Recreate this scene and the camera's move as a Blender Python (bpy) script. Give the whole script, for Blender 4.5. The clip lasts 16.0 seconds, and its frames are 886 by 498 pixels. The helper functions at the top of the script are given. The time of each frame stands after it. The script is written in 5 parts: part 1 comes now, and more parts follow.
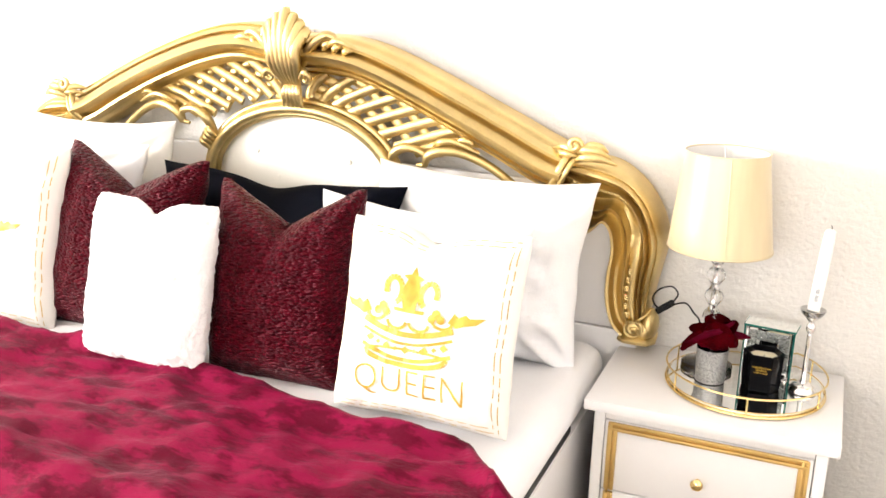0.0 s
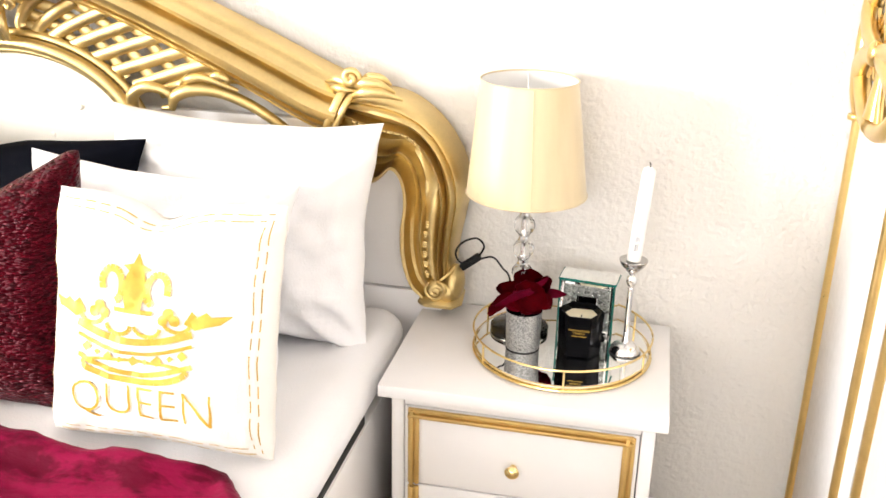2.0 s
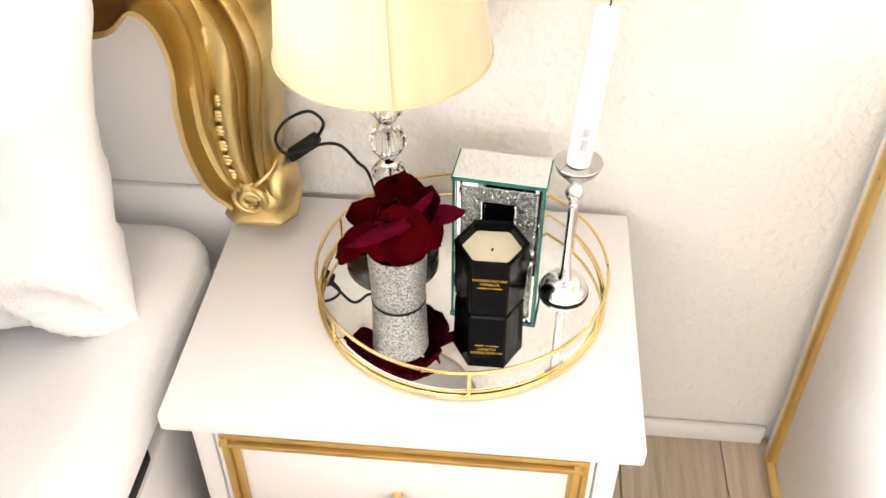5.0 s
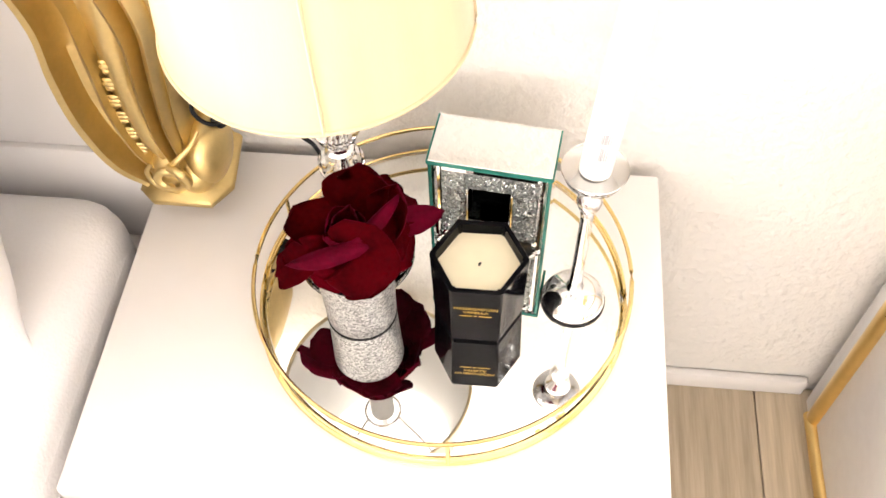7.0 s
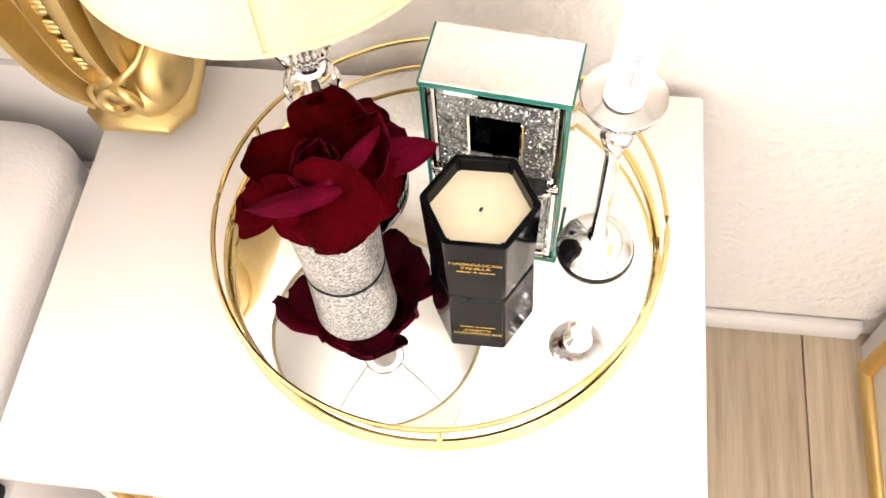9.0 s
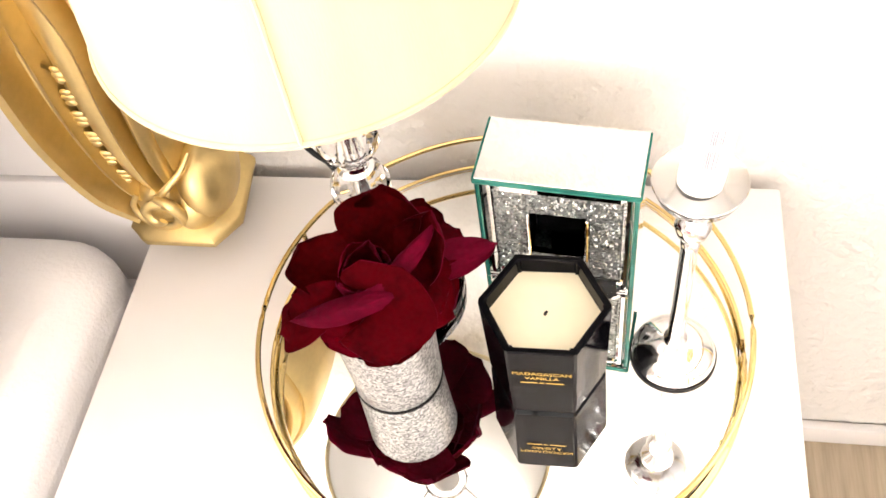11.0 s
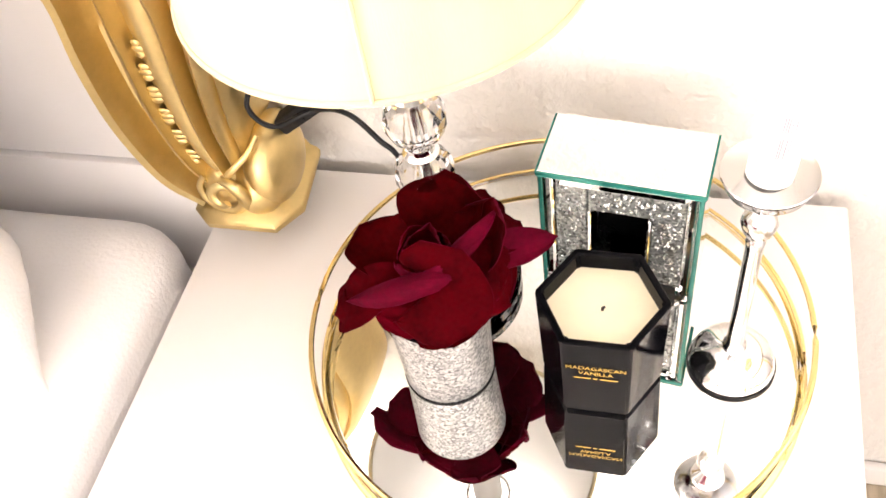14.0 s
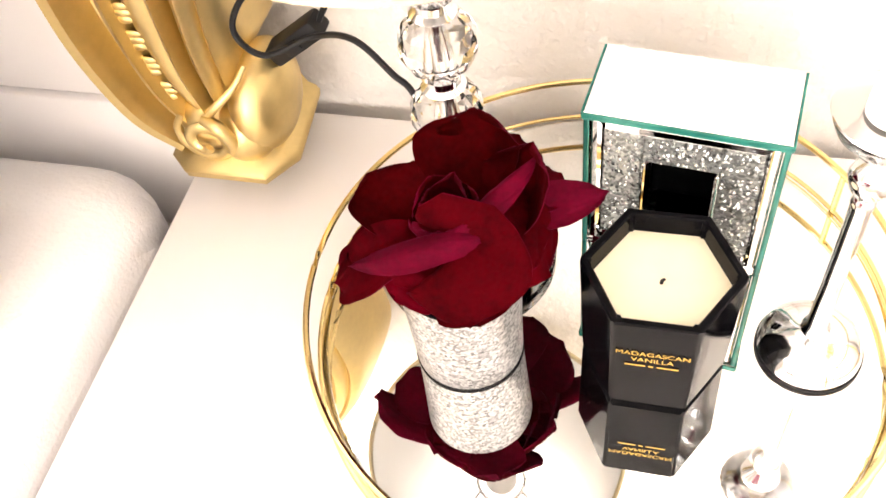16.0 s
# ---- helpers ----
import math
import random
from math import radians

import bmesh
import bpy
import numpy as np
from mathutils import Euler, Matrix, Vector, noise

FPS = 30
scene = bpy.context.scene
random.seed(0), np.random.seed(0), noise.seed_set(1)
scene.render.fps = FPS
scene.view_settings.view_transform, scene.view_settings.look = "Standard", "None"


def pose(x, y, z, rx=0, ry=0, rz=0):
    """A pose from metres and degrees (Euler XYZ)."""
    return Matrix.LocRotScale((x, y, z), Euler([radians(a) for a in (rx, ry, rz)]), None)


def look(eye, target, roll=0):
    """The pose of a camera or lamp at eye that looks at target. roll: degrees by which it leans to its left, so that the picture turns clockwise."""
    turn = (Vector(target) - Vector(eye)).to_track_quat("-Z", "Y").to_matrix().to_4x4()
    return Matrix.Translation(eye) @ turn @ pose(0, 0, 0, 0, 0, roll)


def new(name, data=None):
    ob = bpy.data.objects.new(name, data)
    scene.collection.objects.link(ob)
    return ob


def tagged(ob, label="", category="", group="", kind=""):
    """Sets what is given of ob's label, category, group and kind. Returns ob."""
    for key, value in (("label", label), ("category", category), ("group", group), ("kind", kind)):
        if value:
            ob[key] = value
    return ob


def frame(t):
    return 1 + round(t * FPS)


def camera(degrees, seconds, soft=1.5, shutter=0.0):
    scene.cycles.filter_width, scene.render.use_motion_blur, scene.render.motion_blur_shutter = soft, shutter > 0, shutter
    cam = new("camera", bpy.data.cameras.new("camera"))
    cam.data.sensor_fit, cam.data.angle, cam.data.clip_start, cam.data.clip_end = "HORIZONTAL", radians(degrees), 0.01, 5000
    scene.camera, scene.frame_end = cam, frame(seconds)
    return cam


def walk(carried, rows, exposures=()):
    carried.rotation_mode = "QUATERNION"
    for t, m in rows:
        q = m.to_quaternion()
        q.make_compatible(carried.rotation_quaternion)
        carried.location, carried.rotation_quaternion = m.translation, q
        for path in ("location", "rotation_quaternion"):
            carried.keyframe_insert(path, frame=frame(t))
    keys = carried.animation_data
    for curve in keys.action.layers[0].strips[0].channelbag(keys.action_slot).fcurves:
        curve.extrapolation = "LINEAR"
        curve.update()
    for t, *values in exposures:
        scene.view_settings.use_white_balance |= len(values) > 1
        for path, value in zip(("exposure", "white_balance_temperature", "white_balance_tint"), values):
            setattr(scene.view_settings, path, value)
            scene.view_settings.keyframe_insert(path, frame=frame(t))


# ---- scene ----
cam = camera(50.1, 16.0, soft=1.6)
PATH = [
    (0, (0.393, -2.087, 1.249), (-0.337, -0.313, 0.686), 1.5),
    (0.5, (0.394, -2.019, 1.251), (-0.219, -0.221, 0.626), 2.2),
    (1, (0.395, -1.934, 1.253), (-0.151, -0.127, 0.591), 2.5),
    (1.5, (0.414, -1.841, 1.249), (-0.068, -0.028, 0.556), 2.1),
    (2, (0.399, -1.71, 1.232), (0.005, 0.108, 0.498), 1.1),
    (2.5, (0.331, -1.536, 1.247), (0.135, 0.3, 0.479), -0.1),
    (3, (0.296, -1.409, 1.251), (0.267, 0.421, 0.444), 0.3),
    (3.5, (0.303, -1.293, 1.242), (0.301, 0.522, 0.403), 1.4),
    (4, (0.349, -1.139, 1.227), (0.296, 0.64, 0.315), 2.0),
    (4.5, (0.36, -1.04, 1.211), (0.247, 0.63, 0.117), 1.3),
    (5, (0.335, -0.93, 1.181), (0.2, 0.556, -0.151), 0.1),
    (5.2, (0.326, -0.87, 1.179), (0.189, 0.543, -0.23), -0.6),
    (7.5, (0.352, -0.572, 1.113), (0.199, 0.515, -0.559), -2.5),
    (8, (0.358, -0.534, 1.076), (0.182, 0.457, -0.653), -4.1),
    (8.2, (0.358, -0.524, 1.074), (0.182, 0.424, -0.678), -4.6),
    (10.3, (0.361, -0.493, 1.004), (0.085, 0.517, -0.7), -8.4),
    (10.5, (0.361, -0.489, 1.004), (0.075, 0.557, -0.676), -8.9),
    (11, (0.354, -0.488, 1.003), (0.015, 0.659, -0.599), -11.2),
    (11.5, (0.347, -0.495, 0.99), (-0.044, 0.716, -0.553), -12.5),
    (12, (0.338, -0.505, 0.985), (-0.144, 0.681, -0.551), -18.0),
    (12.5, (0.352, -0.478, 0.991), (-0.279, 0.578, -0.587), -35.6),
    (13, (0.363, -0.476, 0.99), (-0.137, 0.612, -0.612), -27.2),
    (13.5, (0.354, -0.5, 0.989), (-0.085, 0.681, -0.564), -14.2),
    (14, (0.351, -0.515, 0.983), (-0.099, 0.685, -0.552), -11.0),
    (14.5, (0.342, -0.519, 0.993), (-0.144, 0.63, -0.57), -11.9),
    (15, (0.331, -0.528, 1.014), (-0.206, 0.592, -0.554), -13.4),
    (15.5, (0.325, -0.5, 0.963), (-0.189, 0.608, -0.621), -13.1),
    (16, (0.315, -0.459, 0.903), (-0.122, 0.682, -0.68), -10.2),
]
walk(cam, [(t, look(Vector(eye) * 1.15, Vector(target) * 1.15, roll)) for t, eye, target, roll in PATH], [(0.0, -1.04, 6500, 10), (2.0, -1.08, 6450, 10), (3.5, -1.2, 6450, 10), (4.5, -1.08, 6600, 10), (5.0, -0.86, 6550, 10), (8.0, -0.52, 6850, 14), (10.5, -0.33, 6800, 14), (14.5, -0.23, 6750, 16), (16.0, -0.04, 6950, 16)])

# ---- light ----
U = 1.15  # metres in one unit of the plan
world = bpy.data.worlds.new("sky")
scene.world = world
world.use_nodes = True
wn = world.node_tree.nodes
sky = wn.new("ShaderNodeTexSky")
sky.sky_type = "NISHITA"
sky.sun_disc = False
sky.sun_elevation, sky.sun_rotation = radians(35), radians(250)
world.node_tree.links.new(sky.outputs[0], wn["Background"].inputs[0])
wn["Background"].inputs[1].default_value = 0.12


def window_light(name, centre, target, width, height, watts, colour):
    data = bpy.data.lights.new(name, "AREA")
    data.shape, data.size, data.size_y, data.energy, data.color = "RECTANGLE", width * U, height * U, watts, colour
    ob = new(name, data)
    ob.matrix_world = look(Vector(centre) * U, Vector(target) * U)
    return ob


window_light("unseen_daylight", (-4.37, -2.85, 1.53), (-2.0, -2.85, 1.53), 1.3, 0.85, 1300, (1.0, 0.985, 0.965))
# Lamp at an unseen window behind the camera, added as front fill.
window_light("unseen_daylight", (-0.5, -5.16, 1.35), (-0.5, -2.0, 1.15), 2.2, 1.2, 215, (1.0, 0.985, 0.965))


# ---- materials ----
def mat(name, colour, rough=0.5, metal=0.0, vary=0.08, vscale=5.0, bump=0.0, bscale=60.0, stretch=(1, 1, 1), second=None, ramp_at=(0.45, 0.9), **extra):
    m = bpy.data.materials.new(name)
    m.use_nodes = True
    n, l = m.node_tree.nodes, m.node_tree.links
    b = n["Principled BSDF"]
    co = n.new("ShaderNodeTexCoord")
    mp = n.new("ShaderNodeMapping")
    mp.inputs["Scale"].default_value = stretch
    l.new(co.outputs["Object"], mp.inputs["Vector"])
    big, fine = n.new("ShaderNodeTexNoise"), n.new("ShaderNodeTexNoise")
    big.inputs["Scale"].default_value, big.inputs["Detail"].default_value = vscale, 4
    fine.inputs["Scale"].default_value, fine.inputs["Detail"].default_value = bscale, 6
    for t in (big, fine):
        l.new(mp.outputs[0], t.inputs["Vector"])
    add = n.new("ShaderNodeMath")
    add.operation = "MULTIPLY_ADD"
    add.inputs[1].default_value = 0.35
    l.new(fine.outputs[0], add.inputs[0])
    l.new(big.outputs[0], add.inputs[2])
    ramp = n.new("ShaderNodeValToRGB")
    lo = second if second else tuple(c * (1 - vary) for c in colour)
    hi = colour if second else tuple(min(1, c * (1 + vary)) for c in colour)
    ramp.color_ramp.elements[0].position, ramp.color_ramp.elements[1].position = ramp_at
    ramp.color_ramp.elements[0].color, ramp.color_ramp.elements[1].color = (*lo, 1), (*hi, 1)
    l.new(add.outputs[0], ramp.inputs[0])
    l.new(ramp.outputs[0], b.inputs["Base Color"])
    ro = n.new("ShaderNodeMapRange")
    ro.inputs["To Min"].default_value, ro.inputs["To Max"].default_value = max(0, rough * 0.82), min(1, rough * 1.18)
    l.new(fine.outputs[0], ro.inputs[0])
    l.new(ro.outputs[0], b.inputs["Roughness"])
    b.inputs["Metallic"].default_value = metal
    if bump:
        bp = n.new("ShaderNodeBump")
        bp.inputs["Strength"].default_value, bp.inputs["Distance"].default_value = min(1, bump), 0.002 * max(1, bump)
        l.new(fine.outputs[0], bp.inputs["Height"])
        l.new(bp.outputs[0], b.inputs["Normal"])
    for key, value in extra.items():
        b.inputs[key.replace("_", " ")].default_value = value
    return m


def clear(name, colour, rough, ior=1.5):
    m = bpy.data.materials.new(name)
    m.use_nodes = True
    b = m.node_tree.nodes["Principled BSDF"]
    b.inputs["Base Color"].default_value = (*colour, 1)
    b.inputs["Roughness"].default_value = rough
    b.inputs["IOR"].default_value = ior
    b.inputs["Transmission Weight"].default_value = 1
    return m


def cells(m, scale, strength, distance, stretch=(1, 1, 1), tint=None, relief="Color"):
    """Adds a cellular relief to a material, and with tint a cell by cell change of colour."""
    n, l = m.node_tree.nodes, m.node_tree.links
    b = n["Principled BSDF"]
    co, mp, v, bp = n.new("ShaderNodeTexCoord"), n.new("ShaderNodeMapping"), n.new("ShaderNodeTexVoronoi"), n.new("ShaderNodeBump")
    mp.inputs["Scale"].default_value = stretch
    v.inputs["Scale"].default_value = scale
    bp.inputs["Strength"].default_value, bp.inputs["Distance"].default_value = strength, distance
    l.new(co.outputs["Object"], mp.inputs["Vector"])
    l.new(mp.outputs[0], v.inputs["Vector"])
    l.new(v.outputs[relief if tint else "Distance"], bp.inputs["Height"])
    bp.invert = relief == "Distance"
    l.new(bp.outputs[0], b.inputs["Normal"])
    if tint:
        r = n.new("ShaderNodeValToRGB")
        r.color_ramp.elements[0].color, r.color_ramp.elements[1].color = (*tint[0], 1), (*tint[1], 1)
        l.new(v.outputs["Color"], r.inputs[0])
        l.new(r.outputs[0], b.inputs["Base Color"])
    return m


M_WALL = mat("white_plaster", (0.76, 0.735, 0.70), 0.85, vary=0.03, vscale=2.0, bump=2.8, bscale=70)
M_FAR = mat("pale_plaster", (0.60, 0.59, 0.57), 0.85, vary=0.04, vscale=2.0, bump=1.5, bscale=75)
M_CEIL = mat("ceiling_paint", (0.82, 0.81, 0.80), 0.9, vary=0.02)
M_PAINT = mat("white_lacquer", (0.82, 0.80, 0.795), 0.32, vary=0.02, vscale=3, bump=0.03, bscale=30)
M_FOIL = mat("white_foil", (0.80, 0.80, 0.82), 0.25, vary=0.015, vscale=3)
M_GOLD = mat("gold_paint", (0.60, 0.46, 0.21), 0.42, 1.0, vary=0.16, vscale=9, bump=0.12, bscale=160)
M_BRASS = mat("polished_brass", (0.86, 0.66, 0.30), 0.16, 1.0, vary=0.06, vscale=20)
M_GOLDROD = mat("gold_moulding", (0.72, 0.52, 0.21), 0.3, 1.0, vary=0.1, vscale=12)
M_TRIM = mat("gold_trim", (0.62, 0.42, 0.15), 0.42, 0.75, vary=0.12, vscale=14)
M_CHROME = mat("chrome", (0.82, 0.82, 0.83), 0.11, 1.0, vary=0.02)
M_SILVER = mat("brushed_silver", (0.54, 0.535, 0.525), 0.14, 1.0, vary=0.03, vscale=30)
# Darker copy of the dish metal; the underside's dimmer reflection is in the colour.
M_CHROME_DARK = mat("darkened_chrome", (0.46, 0.46, 0.47), 0.16, 1.0, vary=0.05, vscale=30)
M_MIRROR = mat("mirror", (0.90, 0.91, 0.90), 0.015, 1.0, vary=0.0)
M_EDGE = mat("green_glass_edge", (0.02, 0.20, 0.16), 0.12, 0.3, vary=0.3, vscale=40)
M_CRYSTAL = clear("crystal", (1, 1, 1), 0.0, 1.52)
M_SHEET = mat("white_cotton", (0.83, 0.82, 0.83), 0.8, vary=0.03, vscale=6, bump=0.5, bscale=260, Sheen_Weight=0.2)
M_LINEN = mat("cream_linen", (0.80, 0.77, 0.72), 0.8, vary=0.05, vscale=7, bump=0.8, bscale=420)
M_FUR = mat("white_fleece", (0.86, 0.85, 0.84), 0.95, vary=0.05, vscale=30, bump=1.5, bscale=120, Sheen_Weight=0.5)
M_BLACK = mat("black_satin", (0.0015, 0.0018, 0.004), 0.7, vary=0.4, vscale=6, bump=0.2, bscale=120, Specular_IOR_Level=0.03)
# Two reds mixed by noise paint the crushed nap's bright and dull sheen.
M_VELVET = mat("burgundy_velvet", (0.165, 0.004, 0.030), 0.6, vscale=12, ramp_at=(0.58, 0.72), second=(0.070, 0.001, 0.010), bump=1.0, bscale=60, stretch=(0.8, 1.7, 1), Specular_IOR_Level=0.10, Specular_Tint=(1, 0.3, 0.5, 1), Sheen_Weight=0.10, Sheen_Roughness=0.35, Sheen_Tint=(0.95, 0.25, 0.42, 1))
M_CHENILLE = cells(mat("burgundy_chenille", (0.075, 0.0015, 0.007), 0.38, Specular_IOR_Level=0.32, Specular_Tint=(1, 0.16, 0.24, 1)), 105, 1.0, 0.010, (0.75, 1.0, 1.8), tint=((0.005, 0.0001, 0.0007), (0.066, 0.0004, 0.005)), relief="Distance")
M_TUFT = mat("cream_upholstery", (0.80, 0.77, 0.70), 0.55, vary=0.04, vscale=8, bump=0.2, bscale=90)
M_PRINT = mat("gold_print", (0.56, 0.34, 0.04), 0.5, 0.15, vary=0.2, vscale=30)
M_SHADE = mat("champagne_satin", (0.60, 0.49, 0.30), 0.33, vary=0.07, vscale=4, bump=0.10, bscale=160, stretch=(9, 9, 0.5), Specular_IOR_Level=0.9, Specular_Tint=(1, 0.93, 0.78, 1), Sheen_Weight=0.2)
M_LINING = mat("white_lining", (0.85, 0.84, 0.82), 0.7, vary=0.02)
M_PETAL = mat("red_silk", (0.068, 0.0001, 0.001), 0.85, vscale=30, second=(0.026, 0.0, 0.0005), bump=0.15, bscale=240, Specular_IOR_Level=0.02, Sheen_Weight=0.02, Sheen_Roughness=0.25, Sheen_Tint=(0.9, 0.05, 0.3, 1))
M_PETAL_BACK = mat("magenta_silk", (0.10, 0.0005, 0.012), 0.75, vscale=30, second=(0.045, 0.0002, 0.006), bump=0.15, bscale=240, Specular_IOR_Level=0.04, Sheen_Weight=0.05, Sheen_Roughness=0.3, Sheen_Tint=(0.95, 0.1, 0.4, 1))
M_GLITTER = cells(mat("silver_glitter", (0.8, 0.8, 0.8), 0.42, 0.55), 600, 1.0, 0.0016, tint=((0.05, 0.05, 0.055), (0.68, 0.68, 0.67)))
M_CRUSH = cells(mat("crushed_crystal", (0.8, 0.8, 0.8), 0.28, 0.7), 520, 1.0, 0.002, tint=((0.06, 0.065, 0.065), (0.62, 0.65, 0.63)))
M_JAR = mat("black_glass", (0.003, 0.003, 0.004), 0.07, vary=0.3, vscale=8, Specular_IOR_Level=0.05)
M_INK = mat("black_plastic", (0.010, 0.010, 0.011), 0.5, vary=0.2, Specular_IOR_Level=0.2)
M_WAX = mat("cream_wax", (0.80, 0.74, 0.55), 0.45, vary=0.05, vscale=25, bump=0.1, bscale=80)
M_TAPER = mat("white_wax", (0.86, 0.85, 0.83), 0.4, vary=0.02, vscale=12)
M_GREY = mat("grey_ink", (0.25, 0.26, 0.30), 0.6, vary=0.1)
M_GLASS = clear("window_glass", (1, 1, 1), 0.0, 1.45)


def plank_material():
    m = mat("oak_laminate", (0.56, 0.475, 0.36), 0.45, vary=0.2, vscale=5, second=(0.36, 0.29, 0.20), bump=0.3, bscale=26, stretch=(15, 0.8, 1))
    n, l = m.node_tree.nodes, m.node_tree.links
    info, hsv, b = n.new("ShaderNodeObjectInfo"), n.new("ShaderNodeHueSaturation"), n["Principled BSDF"]
    rng = n.new("ShaderNodeMapRange")
    rng.inputs["To Min"].default_value, rng.inputs["To Max"].default_value = 0.85, 1.15
    l.new(info.outputs["Random"], rng.inputs[0])
    l.new(rng.outputs[0], hsv.inputs["Value"])
    link = b.inputs["Base Color"].links[0]
    l.new(link.from_socket, hsv.inputs["Color"])
    l.new(hsv.outputs[0], b.inputs["Base Color"])
    return m


M_OAK = plank_material()


def vary_by_object(m, low, high, hue):
    """Gives each object of a material its own brightness and a slight shift of hue."""
    n, l = m.node_tree.nodes, m.node_tree.links
    info, hsv, b = n.new("ShaderNodeObjectInfo"), n.new("ShaderNodeHueSaturation"), n["Principled BSDF"]
    link = b.inputs["Base Color"].links[0]
    for key, a, z in (("Value", low, high), ("Hue", 0.5, 0.5 - hue)):
        rng = n.new("ShaderNodeMapRange")
        rng.inputs["To Min"].default_value, rng.inputs["To Max"].default_value = a, z
        l.new(info.outputs["Random"], rng.inputs[0])
        l.new(rng.outputs[0], hsv.inputs[key])
    l.new(link.from_socket, hsv.inputs["Color"])
    l.new(hsv.outputs[0], b.inputs["Base Color"])


vary_by_object(M_PETAL, 0.6, 1.15, 0.006)



# ---- builders ----
def thing(name, at, label, category, group="", kind=""):
    ob = new(name)
    ob.location = Vector(at) * U
    ob.empty_display_size = 0.05
    return tagged(ob, label, category, group, kind)


def part(name, bm, material, parent=None, label="", smooth=40, fix=True):
    if fix:
        bmesh.ops.recalc_face_normals(bm, faces=bm.faces)
    for v in bm.verts:
        v.co *= U
    me = bpy.data.meshes.new(name)
    for f in bm.faces:
        f.smooth = True
    bm.to_mesh(me)
    bm.free()
    me.set_sharp_from_angle(angle=radians(smooth))
    me.materials.append(material)
    ob = new(name, me)
    if parent:
        ob.parent = parent
        if parent.type == "EMPTY":
            ob.matrix_parent_inverse = Matrix.Translation(-parent.location)
    if label:
        ob["label"] = label
    return ob


def block(x0, x1, y0, y1, z0, z1, bevel=0.003, bm=None, turn=0.0, segments=2):
    bm = bm or bmesh.new()
    m = Matrix.Translation(((x0 + x1) / 2, (y0 + y1) / 2, (z0 + z1) / 2)) @ Matrix.Rotation(radians(turn), 4, "Z") @ Matrix.Diagonal((x1 - x0, y1 - y0, z1 - z0, 1))
    made = bmesh.ops.create_cube(bm, size=1, matrix=m)["verts"]
    if bevel:
        edges = list({e for v in made for e in v.link_edges})
        bmesh.ops.bevel(bm, geom=edges, offset=bevel, segments=segments, profile=0.5, affect="EDGES")
    return bm


def lathe(profile, cx, cy, seg=40, bm=None, close=True):
    """Turns (radius, height) pairs about an upright axis."""
    bm = bm or bmesh.new()
    rings = []
    for r, z in profile:
        if r < 1e-5:
            rings.append([bm.verts.new((cx, cy, z))])
        else:
            rings.append([bm.verts.new((cx + r * math.cos(2 * math.pi * i / seg), cy + r * math.sin(2 * math.pi * i / seg), z)) for i in range(seg)])
    for a, b in zip(rings, rings[1:]):
        for i in range(seg):
            j = (i + 1) % seg
            ids = [a[i % len(a)], a[j % len(a)], b[j % len(b)], b[i % len(b)]]
            face = list(dict.fromkeys(ids))
            if len(face) > 2:
                bm.faces.new(face)
    return bm


def spline(points, count):
    """Evenly many points on a smooth curve through the given ones."""
    pts = [Vector(p) for p in points]
    pts = [2 * pts[0] - pts[1]] + pts + [2 * pts[-1] - pts[-2]]
    out = []
    spans = len(pts) - 3
    for k in range(count):
        s = k / (count - 1) * spans
        i = min(int(s), spans - 1)
        t = s - i
        a, b, c, d = pts[i:i + 4]
        out.append(0.5 * (2 * b + (c - a) * t + (2 * a - 5 * b + 4 * c - d) * t * t + (3 * b - a - 3 * c + d) * t ** 3))
    return out


def lerp(values, s):
    """A value from an even list at s in 0..1."""
    k = s * (len(values) - 1)
    i = min(int(k), len(values) - 2)
    return values[i] + (values[i + 1] - values[i]) * (k - i)


def tube(points, radii, count=24, seg=8, bm=None, closed=False, flat=1.0, facing=(0, 1, 0)):
    """A round bar along a smooth curve; flat squeezes it along the facing direction."""
    bm = bm or bmesh.new()
    pts = spline(points, count) if not closed else [Vector(p) for p in points]
    rings, face = [], Vector(facing)
    for k, p in enumerate(pts):
        if closed:
            tan = (pts[(k + 1) % len(pts)] - pts[k - 1]).normalized()
        else:
            tan = (pts[min(k + 1, len(pts) - 1)] - pts[max(k - 1, 0)]).normalized()
        side = tan.cross(face)
        side = side.normalized() if side.length > 1e-4 else tan.orthogonal().normalized()
        up = side.cross(tan).normalized()
        r = lerp(radii, k / max(1, len(pts) - 1)) if len(radii) > 1 else radii[0]
        rings.append([bm.verts.new(p + side * r * math.cos(2 * math.pi * i / seg) + up * r * flat * math.sin(2 * math.pi * i / seg)) for i in range(seg)])
    n = len(rings)
    for k in range(n if closed else n - 1):
        a, b = rings[k], rings[(k + 1) % n]
        for i in range(seg):
            bm.faces.new((a[i], a[(i + 1) % seg], b[(i + 1) % seg], b[i]))
    if not closed:
        bm.faces.new(rings[0][::-1])
        bm.faces.new(rings[-1])
    return bm


